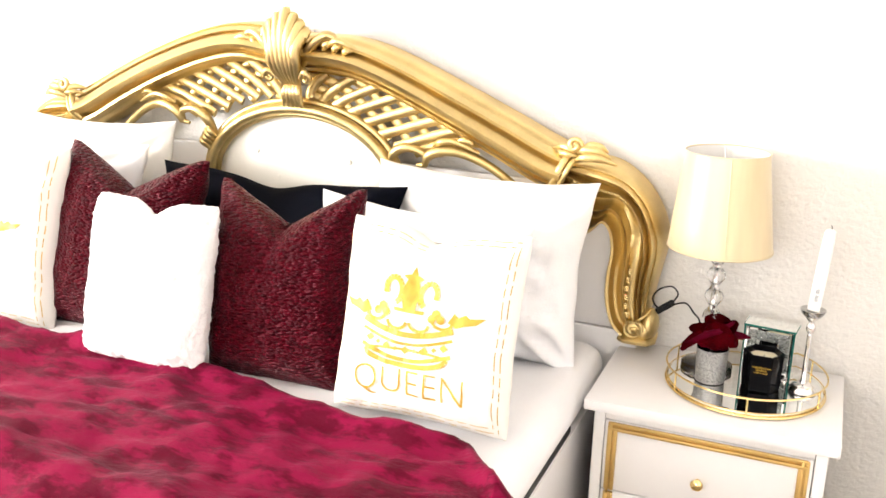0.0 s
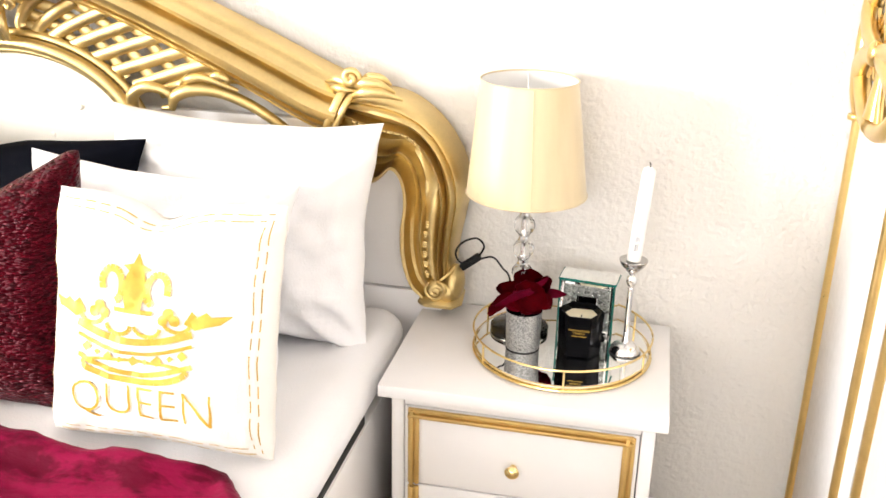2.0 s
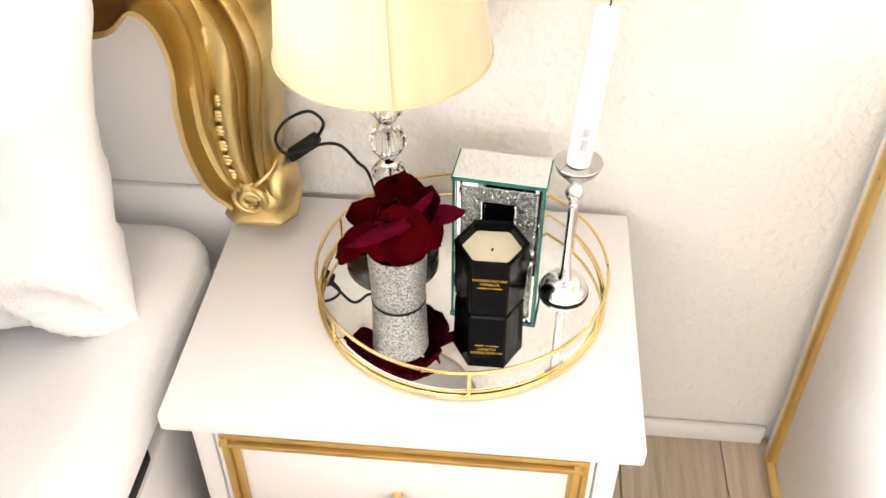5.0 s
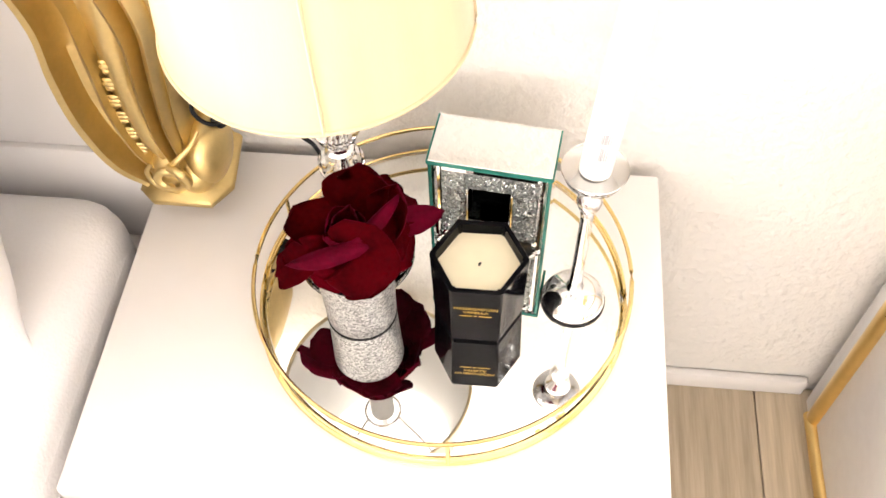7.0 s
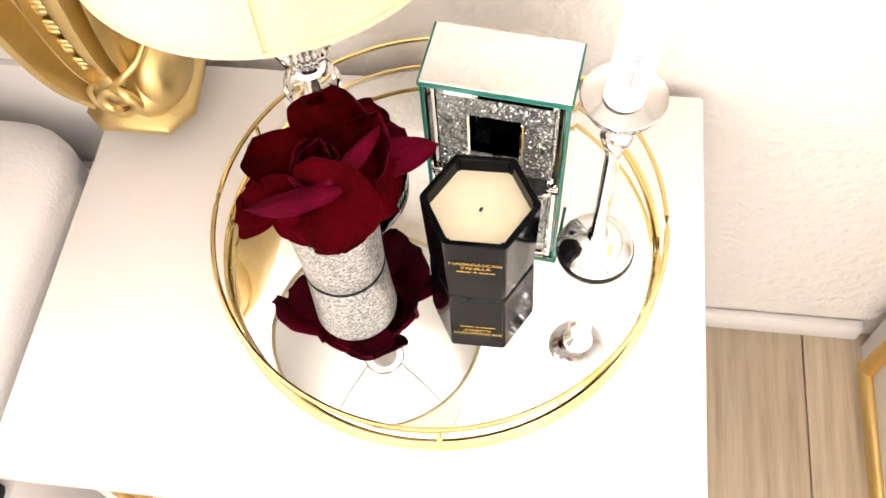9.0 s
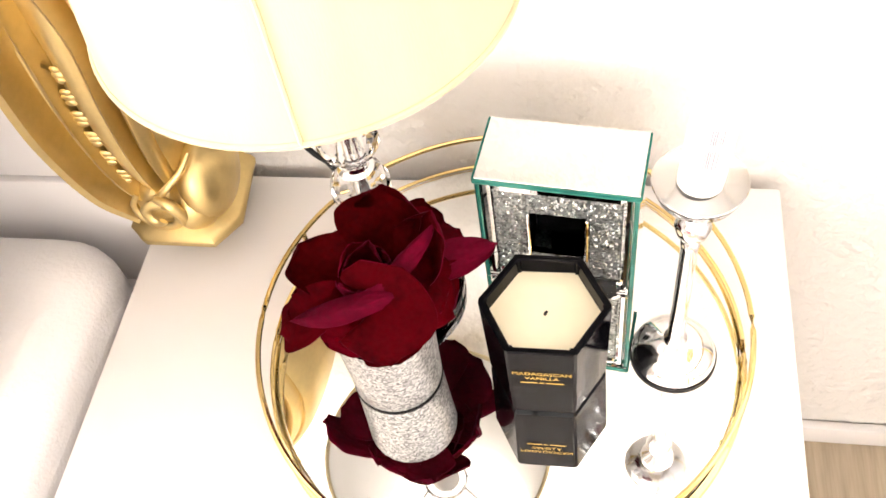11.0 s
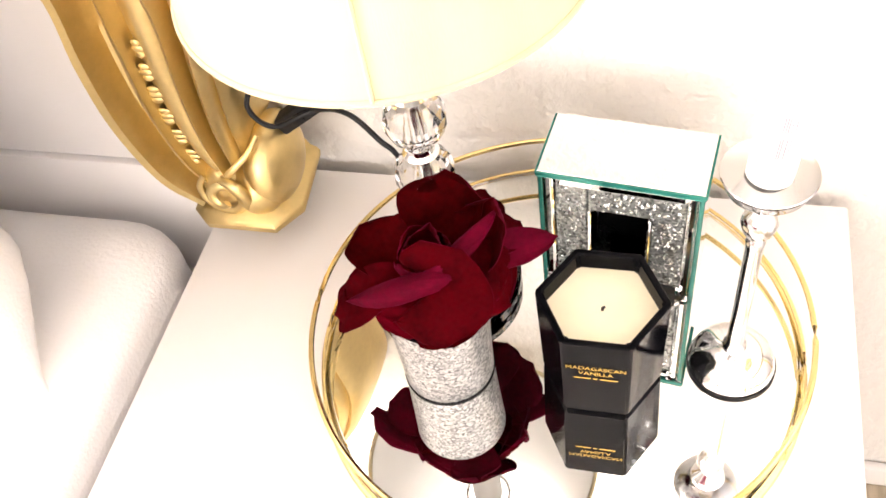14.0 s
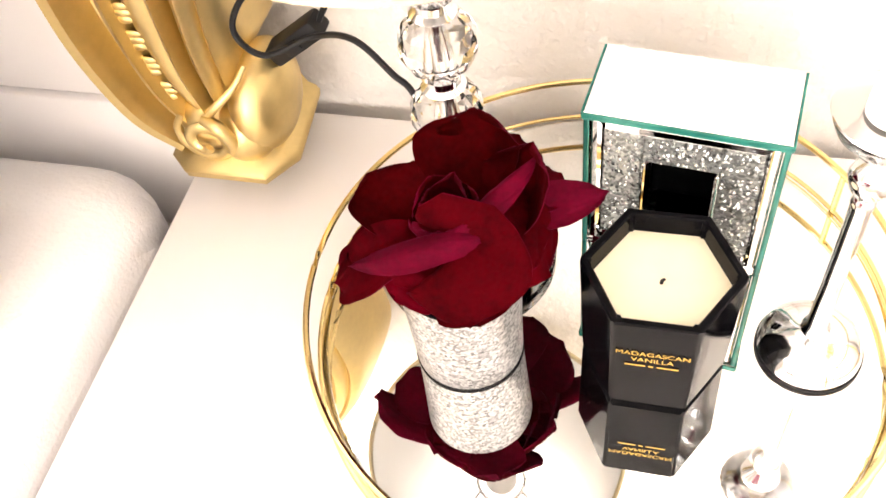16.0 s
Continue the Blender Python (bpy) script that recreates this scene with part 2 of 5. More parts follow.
def moulding(points, widths, profile, depth, back, count=60, bm=None):
    """A carved moulding along a curve in the x-z plane: profile pairs (across -1..1, height 0..1), its back at y = back."""
    bm = bm or bmesh.new()
    pts = spline([(x, 0, z) for x, z in points], count)
    rows = []
    for k, p in enumerate(pts):
        tan = (pts[min(k + 1, count - 1)] - pts[max(k - 1, 0)]).normalized()
        nor = Vector((-tan.z, 0, tan.x))
        w = lerp(widths, k / (count - 1)) / 2
        d = depth if not isinstance(depth, (list, tuple)) else lerp(depth, k / (count - 1))
        row = [bm.verts.new((p.x + nor.x * u * w, back - d * h, p.z + nor.z * u * w)) for u, h in profile]
        row = [bm.verts.new((p.x - nor.x * w, back, p.z - nor.z * w))] + row + [bm.verts.new((p.x + nor.x * w, back, p.z + nor.z * w))]
        rows.append(row)
    for a, b in zip(rows, rows[1:]):
        for i in range(len(a)):
            j = (i + 1) % len(a)
            bm.faces.new((a[i], a[j], b[j], b[i]))
    bm.faces.new(rows[0])
    bm.faces.new(rows[-1][::-1])
    return bm


# ---- room ----
def slab(name, material, box, label, bevel=0.0):
    ob = part(name, block(*box, bevel=bevel), material)
    return tagged(ob, label, "wall" if "wall" in name else name.split("_")[0], kind="structure")


W, E_, S, N, TOP = -4.4, 1.36, -5.2, 0.0, 2.2
slab("wall_north", M_WALL, (W - 0.15, E_ + 0.15, N, N + 0.15, -0.1, TOP), "white rough-plastered wall behind the bed")
slab("wall_east", M_WALL, (E_, E_ + 0.15, S, N - 0.002, -0.1, TOP), "white plastered side wall behind the wardrobe")
tagged(part("ceiling", block(W - 0.15, E_ + 0.15, S - 0.15, N + 0.15, TOP + 0.002, TOP + 0.1, 0), M_CEIL), "plain white painted ceiling", "ceiling", kind="structure")


def wall_with_window(name, horizontal, at, a0, a1, w0, w1, z0, z1):
    """A wall along x or y with a glazed window in a real opening."""
    def bx(p, q, lo, hi, bm):
        return block(p, q, at - 0.15, at, lo, hi, 0, bm) if horizontal else block(at - 0.15, at, p, q, lo, hi, 0, bm)
    bm = bmesh.new()
    for p, q, lo, hi in ((a0, w0, -0.1, TOP), (w1, a1, -0.1, TOP), (w0, w1, -0.1, z0), (w0, w1, z1, TOP)):
        bx(p, q, lo, hi, bm)
    tagged(part(name, bm, M_FAR), "unseen pale plastered wall with a window", "wall", kind="structure")
    win = thing("window_1" if not horizontal else "fill_window", (at, (w0 + w1) / 2, z0) if not horizontal else ((w0 + w1) / 2, at, z0), "unseen white framed window with clear panes", "window", kind="structure")
    for p, q, lo, hi in ((w0, w0 + 0.05, z0, z1), (w1 - 0.05, w1, z0, z1), (w0 + 0.05, w1 - 0.05, z0, z0 + 0.05), (w0 + 0.05, w1 - 0.05, z1 - 0.05, z1), ((w0 + w1) / 2 - 0.03, (w0 + w1) / 2 + 0.03, z0 + 0.05, z1 - 0.05)):
        b = block(p, q, at - 0.11, at - 0.06, lo, hi, 0.004) if horizontal else block(at - 0.11, at - 0.06, p, q, lo, hi, 0.004)
        part("window_frame", b, M_PAINT, win)
    for p, q in ((w0 + 0.05, (w0 + w1) / 2 - 0.03), ((w0 + w1) / 2 + 0.03, w1 - 0.05)):
        b = block(p, q, at - 0.088, at - 0.082, z0 + 0.05, z1 - 0.05, 0) if horizontal else block(at - 0.088, at - 0.082, p, q, z0 + 0.05, z1 - 0.05, 0)
        part("pane", b, M_GLASS, win).visible_shadow = False


wall_with_window("wall_west", False, W, S, N - 0.002, -3.55, -2.15, 1.05, 2.0)
# This window is never in view; it is added to house the fill lamp.
wall_with_window("wall_south", True, S, W - 0.15, E_ + 0.15, -1.65, 0.65, 0.7, 1.95)


def baseboard():
    bm = block(0.05, 0.738, -0.012, -0.001, 0.0, 0.034, 0.003)
    tagged(part("baseboard", bm, M_PAINT), "low white skirting board along the wall", "baseboard", kind="structure")


baseboard()


# ---- bed ----
XC = -0.81
ARCH_TOP = [(0.0, 1.052), (0.14, 1.046), (0.255, 1.012), (0.40, 0.950), (0.525, 0.893), (0.62, 0.848), (0.672, 0.832)]
RAIL = [(-1, 0.45), (-0.93, 0.55), (-0.86, 0.52), (-0.8, 0.62), (-0.62, 0.72), (-0.58, 0.60), (-0.5, 0.62), (-0.42, 0.82), (-0.2, 0.95), (0.02, 1.0), (0.2, 0.95), (0.34, 0.84), (0.38, 0.72), (0.46, 0.70), (0.52, 0.84), (0.66, 0.86), (0.78, 0.74), (0.82, 0.62), (0.92, 0.60), (1, 0.42)]
# across the scroll: place, relief in the curl, relief towards the foot
SCROLL = [(-1, 0.50, 0.50), (-0.97, 0.74, 0.76), (-0.90, 0.87, 0.86), (-0.80, 0.87, 0.85), (-0.74, 0.76, 0.74), (-0.70, 0.58, 0.60), (-0.60, 0.48, 0.57), (-0.48, 0.50, 0.62), (-0.38, 0.62, 0.76), (-0.31, 0.78, 0.86), (-0.26, 0.88, 0.87), (-0.22, 0.86, 0.80), (-0.19, 0.72, 0.73), (-0.12, 0.58, 0.78), (0.02, 0.54, 0.83), (0.14, 0.60, 0.81), (0.22, 0.68, 0.77), (0.27, 0.72, 0.68), (0.30, 0.88, 0.80), (0.34, 1.02, 0.95), (0.39, 1.03, 0.97), (0.42, 0.90, 0.90), (0.45, 0.74, 0.78), (0.49, 0.78, 0.82), (0.55, 0.90, 0.90), (0.62, 0.96, 0.93), (0.68, 0.94, 0.90), (0.71, 0.86, 0.84), (0.73, 0.82, 0.80), (0.77, 0.84, 0.82), (0.84, 0.82, 0.78), (0.91, 0.70, 0.66), (0.97, 0.48, 0.46), (1, 0.15, 0.15)]
INNER = [(0.632, 0.800), (0.660, 0.745), (0.700, 0.700), (0.730, 0.700), (0.756, 0.726), (0.774, 0.708), (0.780, 0.662), (0.773, 0.606), (0.775, 0.549), (0.791, 0.496), (0.817, 0.470)]
OUTER = [(0.672, 0.850), (0.702, 0.863), (0.742, 0.866), (0.782, 0.857), (0.822, 0.833), (0.857, 0.797), (0.885, 0.748), (0.898, 0.694), (0.889, 0.634), (0.879, 0.580), (0.874, 0.536)]


def mirror_x(points, s):
    """Points at distances from the bed's middle; the far half stands a little higher, as the headboard sits askew."""
    if s > 0:
        return [(XC + p[0], *p[1:]) for p in points]
    return [(XC - p[0], *p[1:-1], p[-1] + 0.05 * p[0] + 0.03 * math.sin(math.pi * min(1, p[0] / 0.7))) for p in points]


def headboard():
    bed = thing("bed", (XC, -1.05, 0), "white bed with an ornate carved gold headboard", "bed")
    # white board behind the carving
    bm = block(XC - 0.85, XC + 0.85, -0.055, -0.035, 0.475, 0.80, 0.003)
    part("back_panel", bm, M_PAINT, bed, "white board behind the pillows")
    part("lower_panel", block(XC - 0.85, XC + 0.85, -0.058, -0.03, 0.08, 0.472, 0.003), M_PAINT, bed)
    for s in (1, -1):
        rail = moulding(mirror_x(ARCH_TOP, s), [0.092, 0.094, 0.097, 0.1, 0.104, 0.108, 0.105], RAIL if s > 0 else [(u, h) for u, h in RAIL], 0.125, -0.03)
        part("arch_rail", rail, M_GOLD, bed, smooth=60)
        inner = spline([(x, 0, z) for x, z in mirror_x(INNER, s)], 110)
        outer = spline([(x, 0, z) for x, z in mirror_x(OUTER, s)], 110)
        sc, rows = bmesh.new(), []
        for k, (a, b) in enumerate(zip(inner, outer)):
            d = lerp([0.098, 0.102, 0.108, 0.108, 0.103, 0.098, 0.094, 0.090, 0.086], k / 109)
            row = [sc.verts.new((a.x, -0.022, a.z))]
            low = min(1, max(0, (k / 109 - 0.45) / 0.25))
            for u, h0, h1 in SCROLL:
                h = h0 + (h1 - h0) * low
                p = a + (b - a) * (u + 1) / 2
                row.append(sc.verts.new((p.x, -0.022 - d * h, p.z)))
            row.append(sc.verts.new((b.x, -0.022, b.z)))
            rows.append(row)
        for a, b in zip(rows, rows[1:]):
            for i in range(len(a)):
                j = (i + 1) % len(a)
                sc.faces.new((a[i], a[j], b[j], b[i]))
        sc.faces.new(rows[0])
        sc.faces.new(rows[-1][::-1])
        part("scroll", sc, M_GOLD, bed, smooth=50)
        # collar between rail and scroll
        col = bmesh.new()
        for off, r in ((0.0, 0.0085), (0.015, 0.0065)):
            cx, cz = 0.664 + off * 0.9, 0.838 - off * 0.42
            pts = mirror_x([(cx + 0.42 * q, -0.080 - 0.064 * math.cos(q * 18), cz + 0.9 * q) for q in (-0.06, -0.045, -0.025, 0, 0.025, 0.045, 0.06)], s)
            tube(pts, [r * 0.7, r, r, r, r * 0.7], 18, 8, col)
        part("collar", col, M_GOLD, bed, smooth=60)
        # leaf crest on the shoulder: a curl, ribbed leaves lying along the outer edge
        crest = bmesh.new()
        for pts, r in (([(0.694, -0.118, 0.872), (0.716, -0.134, 0.890), (0.744, -0.132, 0.890), (0.772, -0.116, 0.874)], 0.0105), ([(0.690, -0.124, 0.862), (0.720, -0.140, 0.876), (0.750, -0.136, 0.876), (0.786, -0.116, 0.862)], 0.0095), ([(0.705, -0.116, 0.884), (0.726, -0.124, 0.900), (0.748, -0.120, 0.898), (0.764, -0.110, 0.886)], 0.0085), ([(0.712, -0.124, 0.884), (0.690, -0.134, 0.890), (0.668, -0.126, 0.893), (0.642, -0.112, 0.886)], 0.0085), ([(0.704, -0.130, 0.876), (0.684, -0.140, 0.880), (0.666, -0.132, 0.880), (0.650, -0.118, 0.874)], 0.0065)):
            tube(mirror_x(pts, s), [r * 0.35, r, r, r * 0.25], 20, 10, crest, flat=0.75)
        curl = [(0.697 + 0.015 * math.cos(a) * (1 - a / 11), -0.134 - 0.001 * a, 0.900 + 0.015 * math.sin(a) * (1 - a / 11)) for a in (-1, 0, 1, 2, 3, 4, 5, 6, 7, 8)]
        tube(mirror_x(curl, s), [0.005, 0.0065, 0.006, 0.004], 34, 8, crest)
        part("leaf_crest", crest, M_GOLD, bed, smooth=70)
        # foot: a moulded plinth with a cut corner, the volute and the ball above it
        foot, rings = bmesh.new(), []
        plan = [(0.812, -0.024), (0.812, -0.094), (0.826, -0.107), (0.880, -0.107), (0.8955, -0.084), (0.890, -0.024)]
        for grow, z in ((-0.003, 0.4605), (0.0, 0.4625), (0.001, 0.468), (-0.001, 0.4715), (-0.006, 0.474), (-0.010, 0.482)):
            cx_, cy_ = 0.857, -0.062
            rings.append([foot.verts.new((XC + s * (x + grow * (1 if x > cx_ else -1)), y - grow * (1 if y < cy_ else 0), z)) for x, y in plan])
        for a, b in zip(rings, rings[1:]):
            for k in range(6):
                foot.faces.new((a[k], a[(k + 1) % 6], b[(k + 1) % 6], b[k]))
        foot.faces.new(rings[0][::-1])
        foot.faces.new(rings[-1])
        part("foot", foot, M_GOLD, bed, smooth=40)
        vol = bmesh.new()
        spiral = [(0.846 + (0.021 - 0.0017 * a) * math.cos(a + 2.2), -0.0985 - 0.0008 * a, 0.494 + (0.021 - 0.0017 * a) * math.sin(a + 2.2)) for a in [0.7 * k for k in range(15)]]
        tube(mirror_x(spiral, s), [0.002, 0.0036, 0.0044, 0.004, 0.003], 56, 8, vol, flat=0.55)
        bmesh.ops.create_uvsphere(vol, u_segments=16, v_segments=10, radius=1, matrix=Matrix.Translation((XC + s * 0.845, -0.086, 0.494)) @ Matrix.Diagonal((0.021, 0.016, 0.021, 1)))
        part("volute", vol, M_GOLD, bed, smooth=60)
        ball = bmesh.new()
        bmesh.ops.create_uvsphere(ball, u_segments=24, v_segments=16, radius=1, matrix=Matrix.Translation((XC + s * 0.877, -0.068, 0.504)) @ Matrix.Diagonal((0.0200, 0.036, 0.036, 1)))
        bmesh.ops.create_uvsphere(ball, u_segments=20, v_segments=12, radius=1, matrix=Matrix.Translation((XC + s * 0.868, -0.082, 0.492)) @ Matrix.Diagonal((0.020, 0.026, 0.024, 1)))
        part("ball", ball, M_GOLD, bed, smooth=60)
        ridge = bmesh.new()
        tube(mirror_x([(0.852, -0.103, 0.514), (0.862, -0.104, 0.524), (0.874, -0.096, 0.534), (0.880, -0.086, 0.543)], s), [0.003, 0.0028, 0.0022, 0.0015], 16, 8, ridge, flat=0.6)
        tube(mirror_x([(0.852, -0.104, 0.514), (0.862, -0.108, 0.512), (0.867, -0.107, 0.500), (0.864, -0.106, 0.488)], s), [0.004, 0.0045, 0.004, 0.002], 16, 8, ridge)
        part("carved_ridge", ridge, M_GOLD, bed, smooth=60)
        # gadrooned husks that shrink up the inner flute
        for k in range(6):
            beads = bmesh.new()
            x, z = 0.8215 + 0.0006 * k * (k - 4), 0.524 + 0.0205 * k
            w = 0.0125 - 0.0013 * k
            for j in range(3):
                bmesh.ops.create_uvsphere(beads, u_segments=8, v_segments=6, radius=1, matrix=Matrix.Translation((XC + s * (x + 0.0035), -0.0924 - 0.0011 * k, z + 0.0046 * (j - 1))) @ Matrix.Diagonal((w * (0.70 - 0.14 * abs(j - 1)), 0.0013, 0.0029, 1)))
            part("husk", beads, M_GOLD, bed, smooth=70)
        # bead edge along the raised ridge of the curl
        rope = bmesh.new()
        for k in range(26):
            i = 14 + round(k * 1.35)
            p = inner[i] + (outer[i] - inner[i]) * 0.675
            bmesh.ops.create_uvsphere(rope, u_segments=8, v_segments=6, radius=0.0030, matrix=Matrix.Translation((p.x, -0.1325, p.z)))
        part("rope_edge", rope, M_GOLD, bed, smooth=70)
    # lattice between the arch and the oval
    upper = [(0.0, 1.010), (0.15, 0.998), (0.27, 0.962), (0.38, 0.918), (0.48, 0.870)]
    lower = [(0.03, 0.935), (0.10, 0.925), (0.19, 0.888), (0.28, 0.842), (0.40, 0.850)]
    up = spline([(x, 0, z) for x, z in upper], 41)
    lo = spline([(x, 0, z) for x, z in lower], 41)

    def spot(q, t):
        q = min(max(q, 0), 1)
        i = min(int(q * 40), 39)
        a, b = up[i].lerp(up[i + 1], q * 40 - i), lo[i].lerp(lo[i + 1], q * 40 - i)
        return b + (a - b) * t

    for s in (1, -1):
        lat = bmesh.new()
        for lean, span, pitch, count in ((1, 0.16, 8.2, 9), (-1, 0.66, 4.4, 7)):
            for k in range(-1, count):
                pts = []
                for i in range(13):
                    t = i / 12
                    q = (k + 0.3) / pitch + lean * (t - 0.5) * span
                    if -0.02 <= q <= 1.02:
                        p = spot(q, -0.03 + 1.06 * t)
                        pts.append(mirror_x([(p.x, -0.085 - 0.004 * lean, p.z)], s)[0])
                if len(pts) > 3:
                    tube(pts, [0.0120], 16, 8, lat, flat=0.5)
        part("lattice", lat, M_GOLD, bed, smooth=60)
        # carved scrolls under the lattice
        orn = bmesh.new()
        tube(mirror_x([(0.250, -0.10, 0.800), (0.262, -0.115, 0.838), (0.295, -0.12, 0.856), (0.335, -0.115, 0.845), (0.338, -0.11, 0.82), (0.318, -0.11, 0.815)], s), [0.010, 0.013, 0.011, 0.009, 0.008, 0.004], 36, 8, orn)
        tube(mirror_x([(0.338, -0.112, 0.815), (0.352, -0.118, 0.842), (0.392, -0.115, 0.856), (0.44, -0.10, 0.848), (0.50, -0.085, 0.818), (0.56, -0.075, 0.772), (0.60, -0.065, 0.72)], s), [0.007, 0.012, 0.013, 0.012, 0.011, 0.010, 0.008], 44, 8, orn)
        tube(mirror_x([(0.41, -0.11, 0.872), (0.435, -0.118, 0.885), (0.455, -0.115, 0.878), (0.448, -0.11, 0.865)], s), [0.005, 0.008, 0.007, 0.003], 20, 8, orn)
        tube(mirror_x([(0.36, -0.11, 0.862), (0.38, -0.12, 0.875), (0.41, -0.12, 0.880), (0.44, -0.115, 0.870), (0.47, -0.105, 0.856)], s), [0.004, 0.009, 0.008, 0.006, 0.004], 20, 8, orn)
        for k in range(4):
            tube(mirror_x([(0.235 + 0.008 * k, -0.10, 0.79 - 0.012 * k), (0.25 + 0.008 * k, -0.118, 0.806 - 0.010 * k), (0.262 + 0.007 * k, -0.11, 0.822 - 0.012 * k)], s), [0.004, 0.009, 0.004], 12, 8, orn)
        part("carved_scroll", orn, M_GOLD, bed, smooth=70)
    # oval frame and tufted panel
    oz, oa, ob_ = 0.735, 0.262, 0.185
    frame_ring = bmesh.new()
    for da, y, r in ((0.0, -0.105, 0.013), (0.018, -0.092, 0.009), (-0.015, -0.095, 0.007)):
        tube([(XC + (oa + da) * math.cos(2 * math.pi * k / 72), y, oz + (ob_ + da) * math.sin(2 * math.pi * k / 72)) for k in range(72)], [r], seg=8, bm=frame_ring, closed=True)
    part("oval_frame", frame_ring, M_GOLD, bed, smooth=60)
    pad = bmesh.new()
    buttons = [(dx, dz) for dx, dz in ((-0.13, 0.07), (0.0, 0.075), (0.13, 0.065), (-0.065, 0.01), (0.065, 0.005), (0.0, -0.06))]
    rings = []
    for i in range(19):
        q = i / 18
        ring = []
        for k in range(64):
            a = 2 * math.pi * k / 64
            x, z = (oa - 0.002) * q * math.cos(a), (ob_ - 0.002) * q * math.sin(a)
            puff = 0.028 * (1 - q ** 4)
            for bx, bz in buttons:
                d2 = (x - bx) ** 2 + (z - bz) ** 2
                puff -= 0.003 * math.exp(-d2 / 0.0004) + 0.003 * math.exp(-d2 / 0.003)
            ring.append(pad.verts.new((XC + x, -0.07 - puff, oz + z)))
        rings.append(ring)
    for a, b in zip(rings, rings[1:]):
        for k in range(64):
            pad.faces.new((a[k], a[(k + 1) % 64], b[(k + 1) % 64], b[k]))
    bmesh.ops.remove_doubles(pad, verts=pad.verts, dist=0.0002)
    panel = part("oval_panel", pad, M_TUFT, bed, "cream button-tufted upholstery", smooth=80)
    for bx, bz in buttons:
        b = bmesh.new()
        bmesh.ops.create_uvsphere(b, u_segments=12, v_segments=8, radius=1, matrix=Matrix.Translation((XC + bx, -0.0905, oz + bz)) @ Matrix.Diagonal((0.007, 0.003, 0.007, 1)))
        part("button", b, M_TUFT, panel)
    # crowning leaf finial
    fin = bmesh.new()
    for k in range(-3, 4):
        a = k * 0.155
        lobe = bmesh.new()
        tip = 0.155 - 0.012 * abs(k)
        tube([(XC + 0.006 * k, -0.135, 0.985), (XC + 0.011 * k, -0.165, 1.03), (XC + math.sin(a) * tip * 0.62, -0.172, 1.0 + math.cos(a) * tip * 0.62), (XC + math.sin(a) * tip, -0.155, 1.0 + math.cos(a) * tip), (XC + math.sin(a) * tip * 1.08, -0.165, 0.985 + math.cos(a) * tip)], [0.007, 0.011, 0.014, 0.013, 0.005], 24, 10, lobe)
        part("finial_lobe", lobe, M_GOLD, bed, smooth=70)
    bmesh.ops.create_uvsphere(fin, u_segments=16, v_segments=10, radius=1, matrix=Matrix.Translation((XC, -0.12, 1.07)) @ Matrix.Diagonal((0.036, 0.035, 0.07, 1)))
    part("finial", fin, M_GOLD, bed, smooth=70)
    fs = bmesh.new()
    for s in (1, -1):
        tube([(XC + s * x, y, z) for x, y, z in ((0.03, -0.13, 1.03), (0.06, -0.145, 1.075), (0.10, -0.14, 1.10), (0.125, -0.135, 1.085), (0.11, -0.135, 1.07))], [0.009, 0.012, 0.011, 0.008, 0.004], 28, 8, fs)
        tube([(XC + s * x, y, z) for x, y, z in ((0.09, -0.13, 1.072), (0.125, -0.14, 1.088), (0.155, -0.135, 1.078), (0.18, -0.125, 1.066))], [0.006, 0.010, 0.008, 0.003], 20, 8, fs)
        tube([(XC + s * x, y, z) for x, y, z in ((0.035, -0.15, 1.0), (0.05, -0.16, 1.015), (0.06, -0.155, 1.0), (0.048, -0.15, 0.992), (0.04, -0.15, 1.002))], [0.007, 0.008, 0.006, 0.004], 20, 8, fs)
        for k in range(4):
            tube([(XC + s * (0.06 + 0.025 * k), -0.128, 1.062), (XC + s * (0.072 + 0.026 * k), -0.142, 1.085 - 0.006 * k), (XC + s * (0.085 + 0.027 * k), -0.13, 1.105 - 0.012 * k)], [0.005, 0.009, 0.003], 12, 8, fs)
    part("finial_leaves", fs, M_GOLD, bed, smooth=70)
    low = bmesh.new()
    for k in (-2, -1, 0, 1, 2):
        tube([(XC + 0.006 * k, -0.12, 0.995), (XC + 0.009 * k, -0.135, 0.965), (XC + 0.012 * k, -0.128, 0.928)], [0.006, 0.010, 0.004], 14, 8, low)
    part("drop_leaf", low, M_GOLD, bed, smooth=70)
    # side rails and base
    part("side_rail", block(-0.075, -0.022, -2.15, -0.06, 0.06, 0.346, 0.006), M_PAINT, bed)
    part("side_rail", block(-1.598, -1.545, -2.15, -0.06, 0.06, 0.346, 0.006), M_PAINT, bed)
    part("slat_base", block(-1.54, -0.08, -2.13, -0.06, 0.10, 0.325, 0.004), M_INK, bed)
    part("footboard", block(-1.598, -0.022, -2.21, -2.155, 0.0, 0.40, 0.01), M_PAINT, bed)


headboard()


